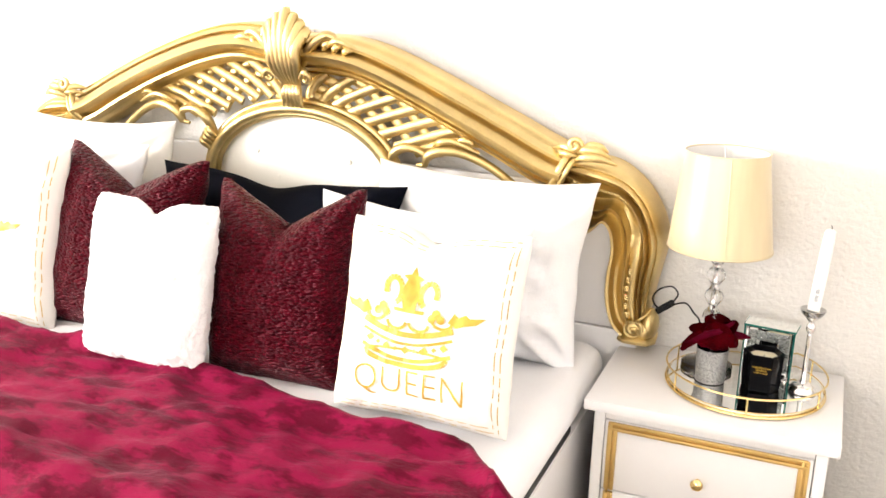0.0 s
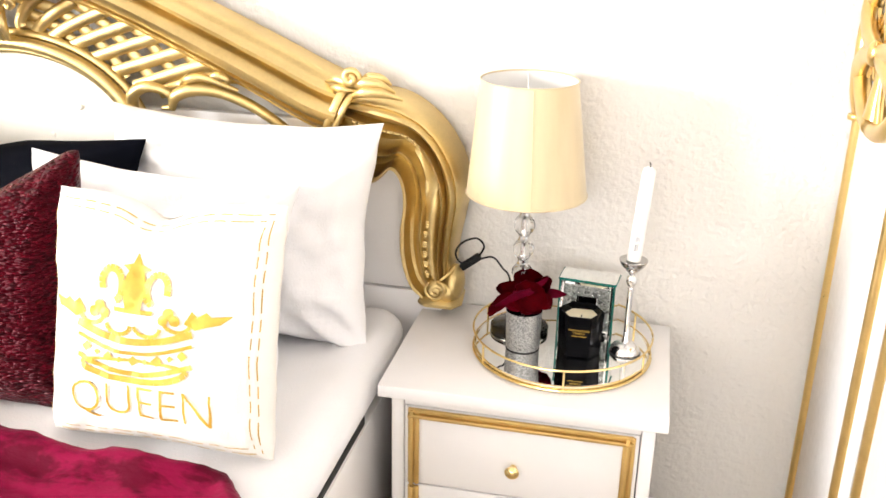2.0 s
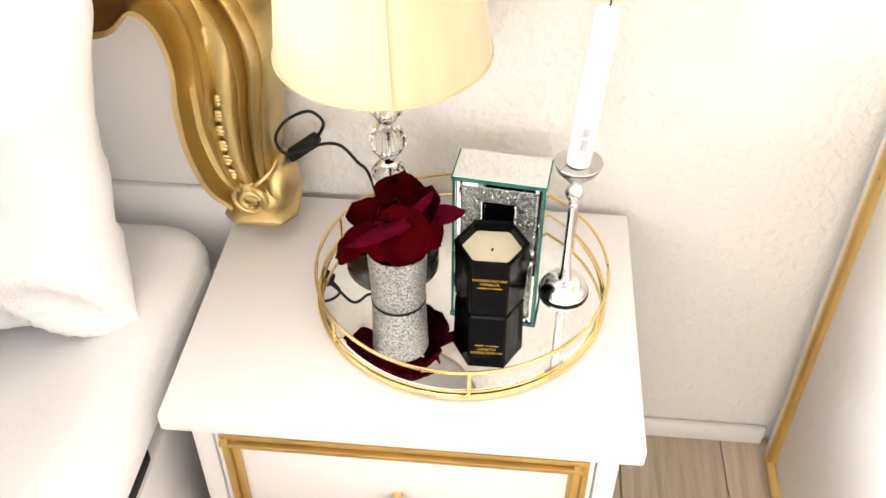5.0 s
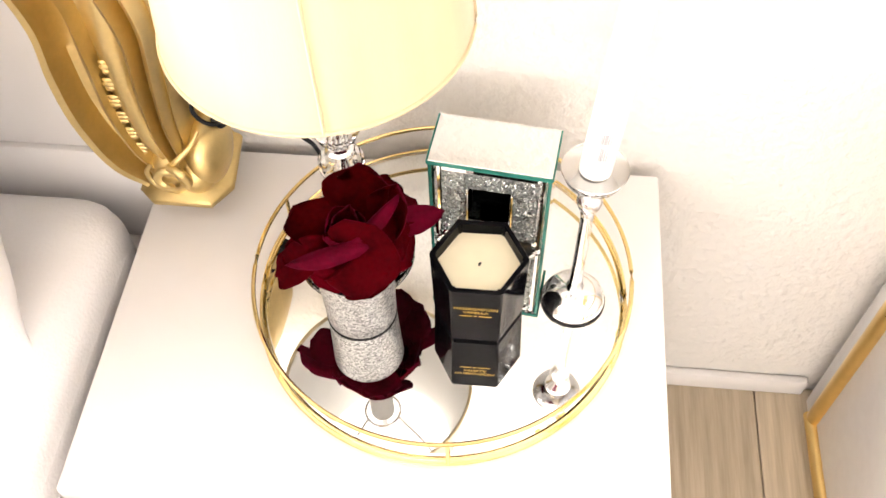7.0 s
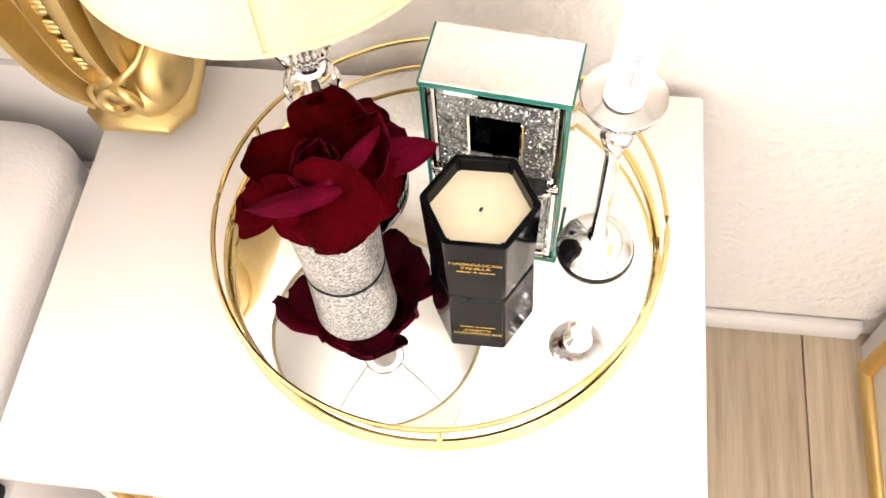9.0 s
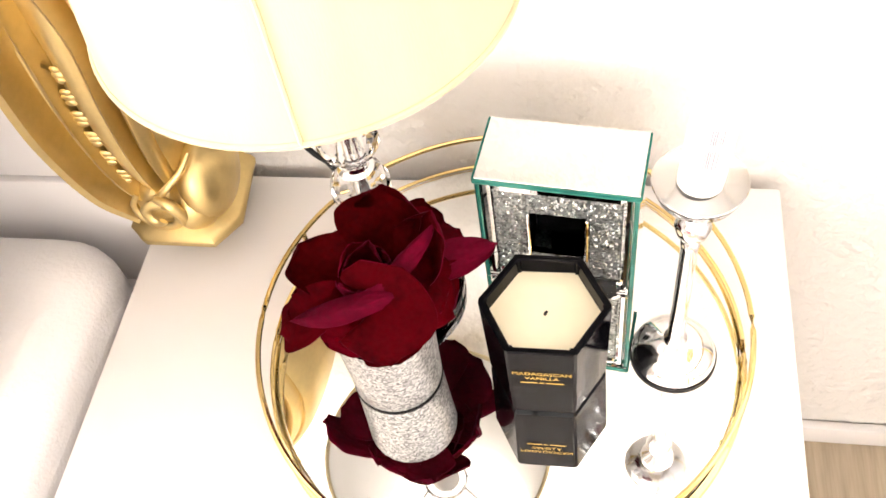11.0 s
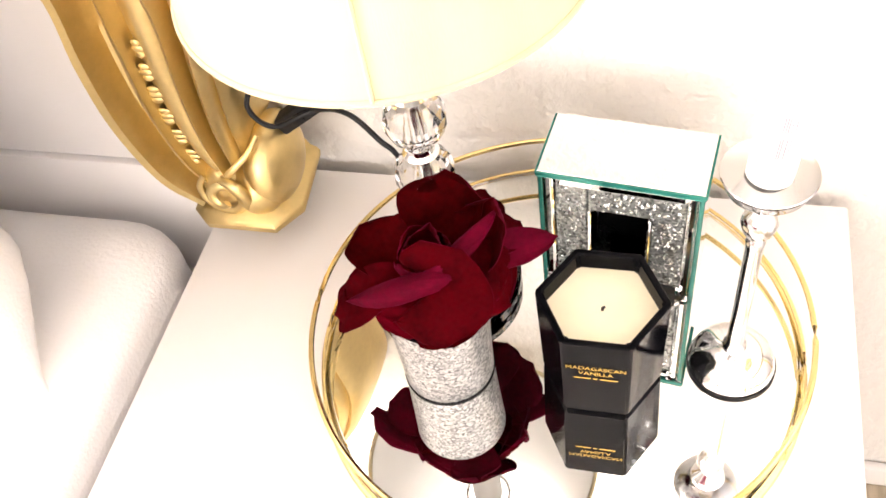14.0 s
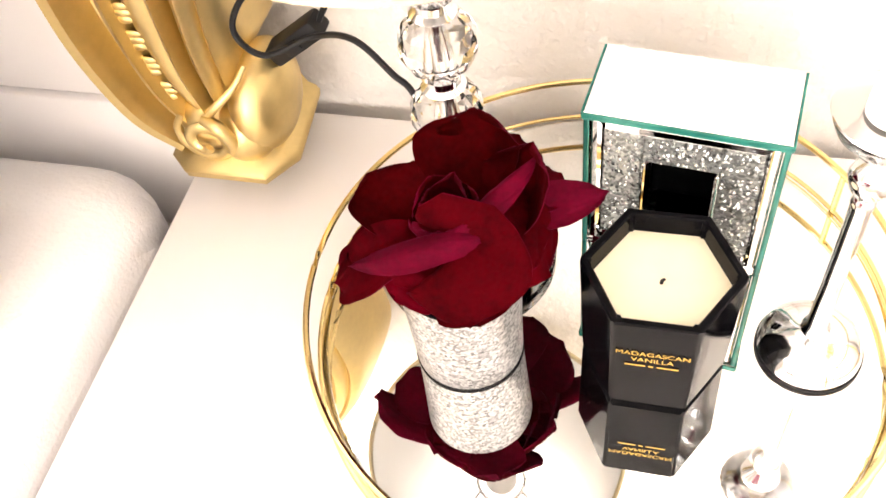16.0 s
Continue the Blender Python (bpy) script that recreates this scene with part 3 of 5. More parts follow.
def soft_block(x0, x1, y0, y1, z0, z1, radius, nx=40, ny=40, wob=0.004, seed=0.0):
    """A padded slab with a rounded rim and slight unevenness."""
    bm = bmesh.new()
    cx, cy, hx, hy = (x0 + x1) / 2, (y0 + y1) / 2, (x1 - x0) / 2, (y1 - y0) / 2

    def axis(n, h):
        out = []
        for i in range(n + 1):
            t = 2 * i / n - 1
            out.append(math.copysign(1 - (1 - abs(t)) ** 1.6, t) * h)
        return out
    xs, ys = axis(nx, hx), axis(ny, hy)
    layers = []
    for top in (True, False):
        grid = []
        for x in xs:
            col = []
            for y in ys:
                ex, ey = max(0, abs(x) - (hx - radius)) / radius, max(0, abs(y) - (hy - radius)) / radius
                e = min(1, math.hypot(ex, ey))
                k = math.hypot(ex, ey)
                px, py = x, y
                if k > 1:
                    px = math.copysign(hx - radius + radius * ex / k, x)
                    py = math.copysign(hy - radius + radius * ey / k, y)
                drop = radius * 0.8 * (1 - math.sqrt(max(0, 1 - e * e)))
                n_ = noise.noise(Vector((x * 5 + seed, y * 5, seed))) * wob + noise.noise(Vector((x * 17, y * 17 + seed, 3))) * wob * 0.4
                z = (z1 - drop + n_ * (1 - e)) if top else (z0 + drop * 0.5)
                col.append(bm.verts.new((cx + px, cy + py, z)))
            grid.append(col)
        layers.append(grid)
    a, b = layers
    for i in range(nx):
        for j in range(ny):
            bm.faces.new((a[i][j], a[i + 1][j], a[i + 1][j + 1], a[i][j + 1]))
            bm.faces.new((b[i][j], b[i][j + 1], b[i + 1][j + 1], b[i + 1][j]))
    rim = [(i, 0) for i in range(nx)] + [(nx, j) for j in range(ny)] + [(i, ny) for i in range(nx, 0, -1)] + [(0, j) for j in range(ny, 0, -1)]
    for (i, j), (k, m_) in zip(rim, rim[1:] + rim[:1]):
        bm.faces.new((a[i][j], b[i][j], b[k][m_], a[k][m_]))
    return bm


matt = thing("mattress", (XC, -1.05, 0.335), "thick mattress in a white fitted cotton sheet on the bed", "mattress")
# Black slab: the shade between sheet and side rail, given as colour.
part("gap_shade", block(-1.58, -0.024, -2.12, -0.36, 0.347, 0.372, 0.006), M_INK, matt, "black strip put in as the shaded gap under the sheet")
part("sheet", soft_block(-1.60, -0.02, -2.14, -0.075, 0.358, 0.452, 0.055, 60, 80, 0.013), M_SHEET, matt, smooth=80)


def blanket():
    nx, ny = 150, 130
    bm = bmesh.new()
    edge = [(-1.75, -0.64), (-1.27, -0.635), (-1.02, -0.62), (-0.77, -0.63), (-0.56, -0.653), (-0.35, -0.70), (-0.19, -0.705), (-0.11, -0.70), (-0.05, -0.77), (0.0, -0.84), (0.03, -0.86), (0.06, -0.88)]

    def front(x):
        for (a, ya), (b, yb) in zip(edge, edge[1:]):
            if a <= x <= b:
                return ya + (yb - ya) * (x - a) / (b - a)
        return edge[-1][1]
    grids = []
    for lift in (0.0, -0.010):
        g = []
        for i in range(nx + 1):
            s = -1.72 + 1.90 * i / nx
            col = []
            for j in range(ny + 1):
                t = (j / ny) ** 1.25
                over = max(0, s - 0.0)
                x = s if s < 0 else 0.012 * math.sin(min(1, over / 0.02) * math.pi / 2)
                y0 = front(min(s, 0.05))
                y = y0 + (-2.16 - y0) * t
                z = 0.470 - over * 1.0 - (0.006 if s > 0 else 0)
                edge_d = (y0 - y)
                roll = 0.018 * math.exp(-((edge_d - 0.035) / 0.03) ** 2) - 0.02 * math.exp(-(edge_d / 0.012) ** 2)
                crest = -1.03 + 0.05 * math.sin(s * 3.1) - 0.10 * max(0, s + 0.5)
                fold = 0.022 * math.exp(-((y - crest) / 0.05) ** 2) - 0.012 * math.exp(-((y - crest + 0.10) / 0.04) ** 2)
                w = 0.007 * noise.noise(Vector((s * 16 + 8 * y, y * 40, 5.3))) + 0.0035 * noise.noise(Vector((s * 48, y * 62, 2.1))) + 0.015 * noise.noise(Vector((s * 6, y * 7, 0.3))) + 0.009 * noise.noise(Vector((s * 15 + 4, y * 18, 1.7))) + 0.004 * math.sin(18 * s + 9 * y + 3 * noise.noise(Vector((s * 4, y * 4, 8))))
                if s > 0:
                    x += 0.02 + 0.8 * w
                    z += 0.2 * w
                    z -= 0.0
                else:
                    z += roll + fold + w + 0.006
                col.append(bm.verts.new((x, y, z + lift)))
            g.append(col)
        grids.append(g)
    a, b = grids
    for i in range(nx):
        for j in range(ny):
            bm.faces.new((a[i][j], a[i + 1][j], a[i + 1][j + 1], a[i][j + 1]))
            bm.faces.new((b[i][j], b[i][j + 1], b[i + 1][j + 1], b[i + 1][j]))
    rim = [(i, 0) for i in range(nx)] + [(nx, j) for j in range(ny)] + [(i, ny) for i in range(nx, 0, -1)] + [(0, j) for j in range(ny, 0, -1)]
    for (i, j), (k, m_) in zip(rim, rim[1:] + rim[:1]):
        bm.faces.new((a[i][j], b[i][j], b[k][m_], a[k][m_]))
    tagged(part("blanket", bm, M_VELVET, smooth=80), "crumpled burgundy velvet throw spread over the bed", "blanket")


blanket()


# ---- pillows ----
def drape(bm, place):
    """Cuts flat shapes fine enough to follow a surface, then lays them on it."""
    bmesh.ops.triangulate(bm, faces=bm.faces)
    for _ in range(3):
        long_ = [e for e in bm.edges if e.calc_length() > 0.06]
        if long_:
            bmesh.ops.subdivide_edges(bm, edges=long_, cuts=1)
            bmesh.ops.triangulate(bm, faces=bm.faces)
    for v in bm.verts:
        v.co = place(v.co.x, v.co.y)


class Pillow:
    def __init__(self, name, base, w, h, t, tilt, label, material, chop=0.0, yaw=0.0, roll=0.0, wrinkle=0.006, pinch=0.06, seed=1.0, fluff=0.0, group="", res=44, soft=0.02):
        self.w, self.h, self.t, self.chop, self.wrinkle, self.pinch, self.seed, self.fluff, self.soft = w, h, t, chop, wrinkle, pinch, seed, fluff, soft
        self.m = Matrix.Translation(base) @ Matrix.Rotation(radians(yaw), 4, "Z") @ Matrix.Rotation(radians(-tilt), 4, "X") @ Matrix.Rotation(radians(roll), 4, "Y")
        bm = bmesh.new()
        sides = []
        n = res
        for side in (-1, 1):
            g = []
            for i in range(n + 1):
                u = math.sin((2 * i / n - 1) * math.pi / 2)
                g.append([bm.verts.new(self.at(u, math.sin((2 * j / n - 1) * math.pi / 2), side)) for j in range(n + 1)])
            sides.append(g)
        for g in sides:
            for i in range(n):
                for j in range(n):
                    bm.faces.new((g[i][j], g[i + 1][j], g[i + 1][j + 1], g[i][j + 1]))
        bmesh.ops.remove_doubles(bm, verts=bm.verts, dist=0.0006)
        self.ob = thing(name, base, label, "pillow", group)
        self.cover = part("cover", bm, material, self.ob, smooth=80)

    def at(self, u, v, side=-1, lift=0.0):
        k = self.pinch
        x = u * self.w / 2 * (1 - k * (1 - v * v))
        z = v * self.h / 2 * (1 - k * (1 - u * u))
        x *= 1 - self.soft * (u * v) ** 6 + 0.022 * noise.noise(Vector((v * 2.6, self.seed, 4.0)))
        z *= 1 + 0.022 * noise.noise(Vector((u * 2.6, self.seed, 9.0)))
        z *= 1 - self.soft * (u * v) ** 6
        full = (max(0, 1 - u ** 4) * max(0, 1 - v ** 4)) ** 0.6
        dent = (max(0, 1 - abs(u) / 0.9) ** 1.15 if self.chop > 0.05 else math.exp(-(u / 0.24) ** 2)) * max(0, (v + 0.15) / 1.15) ** 2
        z -= self.chop * dent
        crease = math.exp(-(u / 0.10) ** 2) * max(0, (v - 0.05) / 0.95)
        full *= 1 - min(0.6, 4.0 * self.chop * dent * dent)
        p = Vector((u * 3.1 + self.seed, v * 3.1, self.seed * 2 + side))
        w = noise.noise(p) + 0.6 * noise.noise(p * 2.7) + 0.25 * noise.noise(p * 6.1)
        corner = (abs(u) * abs(v)) ** 2
        w += corner * 1.4 * math.sin(9 * (abs(u) - abs(v)) * 2 + self.seed)
        y = side * (self.t / 2 * full + self.wrinkle * w * min(1, full * 1.6) - 0.5 * self.chop * crease * 0.5)
        if self.fluff:
            y += side * self.fluff * noise.noise(Vector((x, z, self.seed)) * 190) * min(1, 3 * full)
            x += self.fluff * noise.noise(Vector((x, z + 5, self.seed)) * 150)
            z += self.fluff * noise.noise(Vector((x + 5, z, self.seed)) * 150)
        return self.m @ Vector((x, y + side * lift, z + self.h / 2 * (1 - k)))

    def print_shape(self, name, polygons, material, label):
        """Lays printed shapes, given as u-v outlines or strips, on the front face."""
        bm = bmesh.new()
        for poly in polygons:
            try:
                bm.faces.new([bm.verts.new((u, v, 0)) for u, v in poly])
            except ValueError:
                pass
        drape(bm, lambda x, y: self.at(x, y, -1, 0.0022))
        return part(name, bm, material, self.cover, label, smooth=80, fix=False)


def strip(points, width, close=False):
    """Quads along a u-v line."""
    out = []
    pts = list(points) + ([points[0]] if close else [])
    for (a, b), (c, d) in zip(pts, pts[1:]):
        n = math.hypot(c - a, d - b) or 1
        ox, oy = -(d - b) / n * width / 2, (c - a) / n * width / 2
        out.append([(a + ox, b + oy), (a - ox, b - oy), (c - ox, d - oy), (c + ox, d + oy)])
    return out


def line(a, b, n=14):
    return [(a[0] + (b[0] - a[0]) * i / n, a[1] + (b[1] - a[1]) * i / n) for i in range(n + 1)]


def arc(cx, cy, rx, ry, a0, a1, n=14):
    return [(cx + rx * math.cos(radians(a0 + (a1 - a0) * i / n)), cy + ry * math.sin(radians(a0 + (a1 - a0) * i / n))) for i in range(n + 1)]


def disc(cx, cy, rx, ry=None, n=14):
    return [(cx + rx * math.cos(2 * math.pi * i / n), cy + (ry or rx) * math.sin(2 * math.pi * i / n)) for i in range(n)]


def crown(cx, cy, s):
    """A heraldic crown in u-v outlines: band, arches, lily, trefoils and side leaves."""
    P = []

    def put(polys):
        P.extend([[(cx + s * u, cy + s * v) for u, v in q] for q in polys])
    top = lambda dy, amp=0.10: [(-0.46 + 0.92 * i / 20, dy - amp * math.cos((-0.5 + i / 20) * math.pi)) for i in range(21)]
    put(strip(top(-0.13), 0.050))
    put(strip(top(-0.215), 0.026))
    put(strip(top(-0.36), 0.036))
    put(strip(arc(0, -0.395, 0.42, 0.115, 180, 360), 0.045))
    put(strip(arc(0, -0.40, 0.42, 0.035, 0, 180), 0.022))
    for k in range(-4, 5):
        x = k * 0.095
        d = -0.27 - 0.10 * math.cos(x / 0.92 * math.pi)
        q = 0.042 if k % 2 == 0 else 0.026
        put([[(x - q, d), (x, d - q * 0.9), (x + q, d), (x, d + q * 0.9)]])
    for k in range(4):
        x0 = -0.46 + 0.23 * k
        a = -0.08 - 0.10 * math.cos((x0 + 0.115) / 0.92 * math.pi)
        put(strip(arc(x0 + 0.115, a + 0.06, 0.10, 0.07, 180, 360, 10), 0.03))
    for s_ in (1, -1):
        put([disc(s_ * 0.28, 0.0, 0.045), disc(s_ * 0.33, -0.045, 0.04), disc(s_ * 0.24, -0.045, 0.04)])
        put([[(s_ * 0.40, -0.06), (s_ * 0.46, 0.035), (s_ * 0.50, -0.005), (s_ * 0.56, 0.03), (s_ * 0.60, 0.0), (s_ * 0.74, 0.012), (s_ * 0.66, -0.05), (s_ * 0.56, -0.07), (s_ * 0.48, -0.10)]])
        put(strip(arc(s_ * 0.175, 0.17, 0.085, 0.12, 250 if s_ > 0 else 290, -20 if s_ > 0 else 560, 14), 0.055))
    put([[(-0.06, -0.01), (0.06, -0.01), (0.085, 0.16), (0.065, 0.27), (0, 0.46), (-0.065, 0.27), (-0.085, 0.16)]])
    put([[(-0.11, 0.33), (0, 0.27), (0.11, 0.33), (0, 0.38)]])
    put([[(-0.16, 0.015), (0.16, 0.015), (0.15, -0.02), (-0.15, -0.02)]])
    return P


def border(r, gap=0.06):
    P = []
    for q in (r, r - gap):
        for a, b in (((-q, q), (q, q)), ((q, q), (q, -q)), ((q, -q), (-q, -q)), ((-q, -q), (-q, q))):
            P += [q for i, q in enumerate(strip(line(a, b, 40), 0.007)) if (i * 7) % 11 > 2]
    return P


def lettering(text, size, place, material, parent, name="lettering", label="", align="CENTER", thin=0.0):
    """Words in the built-in font; place() takes flat text coordinates to the plan."""
    data = bpy.data.curves.new("letters", "FONT")
    data.body, data.size, data.align_x, data.resolution_u, data.offset = text, size, align, 4, thin
    tmp = bpy.data.objects.new("letters", data)
    me = bpy.data.meshes.new_from_object(tmp)
    bpy.data.objects.remove(tmp)
    bm = bmesh.new()
    bm.from_mesh(me)
    bpy.data.meshes.remove(me)
    drape(bm, place)
    return part(name, bm, material, parent, label, smooth=80, fix=False)


G_BACK = "white pillows at the headboard"
Pillow("bed_pillow", (-1.38, -0.27, 0.448), 0.56, 0.46, 0.15, 10, "plump white cotton bed pillow leaning on the headboard", M_LINEN, group=G_BACK, seed=2, wrinkle=0.014, pinch=0.10, soft=0.0)
Pillow("bed_pillow", (-1.38, -0.40, 0.448), 0.54, 0.42, 0.15, 16, "plump white cotton bed pillow in a soft case", M_SHEET, group=G_BACK, seed=5, wrinkle=0.016, pinch=0.09, soft=0.0)
Pillow("bed_pillow", (-0.304, -0.255, 0.452), 0.515, 0.41, 0.20, 13, "large white cotton bed pillow with creased corners", M_SHEET, group=G_BACK, seed=9, wrinkle=0.022, roll=0.5, pinch=0.095, soft=0.0)
Pillow("cushion", (-0.76, -0.36, 0.448), 0.64, 0.38, 0.13, 14, "black satin cushion against the headboard", M_BLACK, seed=3, chop=0.02, pinch=0.09, soft=0.0)
Pillow("bed_pillow", (-0.365, -0.47, 0.450), 0.47, 0.375, 0.15, 15, "white cotton bed pillow behind the crown cushion", M_SHEET, group=G_BACK, seed=12, wrinkle=0.022, roll=2, pinch=0.10, soft=0.0)
G_RED = "burgundy cushions"
Pillow("cushion", (-1.055, -0.52, 0.450), 0.39, 0.43, 0.15, 16, "burgundy chenille cushion with a chopped top", M_CHENILLE, chop=0.085, group=G_RED, seed=4, roll=2)
Pillow("cushion", (-0.578, -0.585, 0.450), 0.335, 0.41, 0.15, 14, "burgundy chenille cushion with a deep V fold", M_CHENILLE, chop=0.075, group=G_RED, seed=7, roll=-2)
Pillow("cushion", (-0.842, -0.675, 0.472), 0.295, 0.34, 0.13, 14, "fluffy white fleece cushion with a soft dented top", M_FUR, chop=0.03, seed=6, fluff=0.004, pinch=0.03, res=70)
king = Pillow("cushion", (-1.375, -0.57, 0.450), 0.40, 0.43, 0.14, 14, "cream linen cushion with a gold crown print", M_LINEN, chop=0.02, seed=8)
queen = Pillow("cushion", (-0.238, -0.655, 0.470), 0.352, 0.366, 0.14, 15, "cream linen cushion printed with a gold crown and QUEEN", M_LINEN, chop=0.025, seed=11)
king.print_shape("crown_print", crown(0, 0.12, 0.95), M_PRINT, "gold crown print")
king.print_shape("border_print", border(0.93, 0.05), M_PRINT, "gold double border print")
queen.print_shape("crown_print", crown(-0.07, 0.16, 1.12), M_PRINT, "gold crown print")
queen.print_shape("border_print", border(0.93, 0.05), M_PRINT, "gold double border print")
lettering("QUEEN", 0.40, lambda x, y: queen.at(-0.01 + x * 0.98, -0.72 + y, -1, 0.0022), M_PRINT, queen.cover, "word_print", "gold printed word", thin=-0.008)


# ---- nightstand ----
T = 0.435


def nightstand():
    ns = thing("nightstand", (0.24, -0.19, 0), "white lacquered nightstand with two gold-framed drawers", "nightstand")
    part("top", block(0.0, 0.48, -0.37, -0.014, T - 0.023, T, 0.0025), M_PAINT, ns)
    part("side_panel", block(0.018, 0.040, -0.345, -0.016, 0.0, T - 0.024, 0.002), M_PAINT, ns)
    part("side_panel", block(0.440, 0.462, -0.345, -0.016, 0.0, T - 0.024, 0.002), M_PAINT, ns)
    part("back_panel", block(0.041, 0.439, -0.03, -0.018, 0.03, T - 0.024, 0.001), M_PAINT, ns)
    part("base_rail", block(0.041, 0.439, -0.340, -0.325, 0.0, 0.060, 0.001), M_PAINT, ns)
    part("top_rail", block(0.041, 0.439, -0.343, -0.325, 0.389, T - 0.024, 0.001), M_PAINT, ns)
    for z0, z1, first in ((0.2335, 0.387, True), (0.063, 0.2305, False)):
        dr = part("drawer", block(0.042, 0.438, -0.345, -0.05, z0, z1, 0.002), M_PAINT, ns)
        for x0 in (0.048, 0.412):
            prof = bmesh.new()
            for dx, d, r in ((0.0, 0.004, 0.0), (0.004, 0.011, 0.0), (0.013, 0.007, 0.0)):
                block(x0 + dx, x0 + dx + (0.007 if dx else 0.018), -0.345 - d, -0.3452, z0 + 0.001, z1 - (0.003 if first else 0.001), 0.0015, prof)
            part("moulding", prof, M_TRIM, dr, "gold frame moulding")
        prof = bmesh.new()
        zt = z1 - 0.021 if first else z0 + 0.002
        for dz, d in ((0.0, 0.0042), (0.004, 0.0113), (0.013, 0.0073)):
            block(0.049, 0.429, -0.345 - d, -0.3454, zt + dz, zt + dz + (0.007 if dz else 0.018), 0.0015, prof)
        part("moulding", prof, M_TRIM, dr, "gold frame moulding")
        zc = 0.293 if first else 0.135
        knob = lathe([(0, 0), (0.006, 0), (0.0045, 0.006), (0.005, 0.009), (0.011, 0.013), (0.0125, 0.017), (0.010, 0.021), (0.004, 0.0235), (0, 0.024)], 0, 0, 20)
        bmesh.ops.transform(knob, verts=knob.verts, matrix=Matrix.Translation((0.233, -0.345, zc)) @ Matrix.Rotation(radians(90), 4, "X"))
        part("knob", knob, M_BRASS, dr, "shiny gold knob")


nightstand()


# ---- tray and what stands on it ----
CX, CY, R = 0.2865, -0.1655, 0.1585
MZ = T + 0.0125


def circle(cx, cy, r, z, n=96):
    return [(cx + r * math.cos(2 * math.pi * k / n), cy + r * math.sin(2 * math.pi * k / n), z) for k in range(n)]


def tray():
    t = thing("tray", (CX, CY, T), "round gold wire tray with a mirrored base", "tray")
    part("mirror_plate", lathe([(0, T + 0.003), (R - 0.004, T + 0.003), (R - 0.003, T + 0.005), (R - 0.003, MZ - 0.001), (R - 0.005, MZ), (0, MZ)], CX, CY, 96), M_MIRROR, t, "mirror glass base", smooth=1)
    part("base_rim", tube(circle(CX, CY, R, T + 0.005), [0.0026], seg=8, bm=None, closed=True), M_BRASS, t)
    part("lower_rim", tube(circle(CX, CY, R - 0.0005, T + 0.0135), [0.0013], seg=6, closed=True), M_BRASS, t)
    part("upper_rim", tube(circle(CX, CY, R + 0.001, T + 0.043), [0.0019], seg=8, closed=True), M_BRASS, t)
    for k in range(6):
        a = radians(-83 + 60 * k)
        x, y = CX + R * math.cos(a), CY + R * math.sin(a)
        part("post", tube([(x, y, T + 0.004), (x, y, T + 0.024), (x, y, T + 0.043)], [0.0019], 4, 8, facing=(1, 0, 0)), M_BRASS, t)


tray()


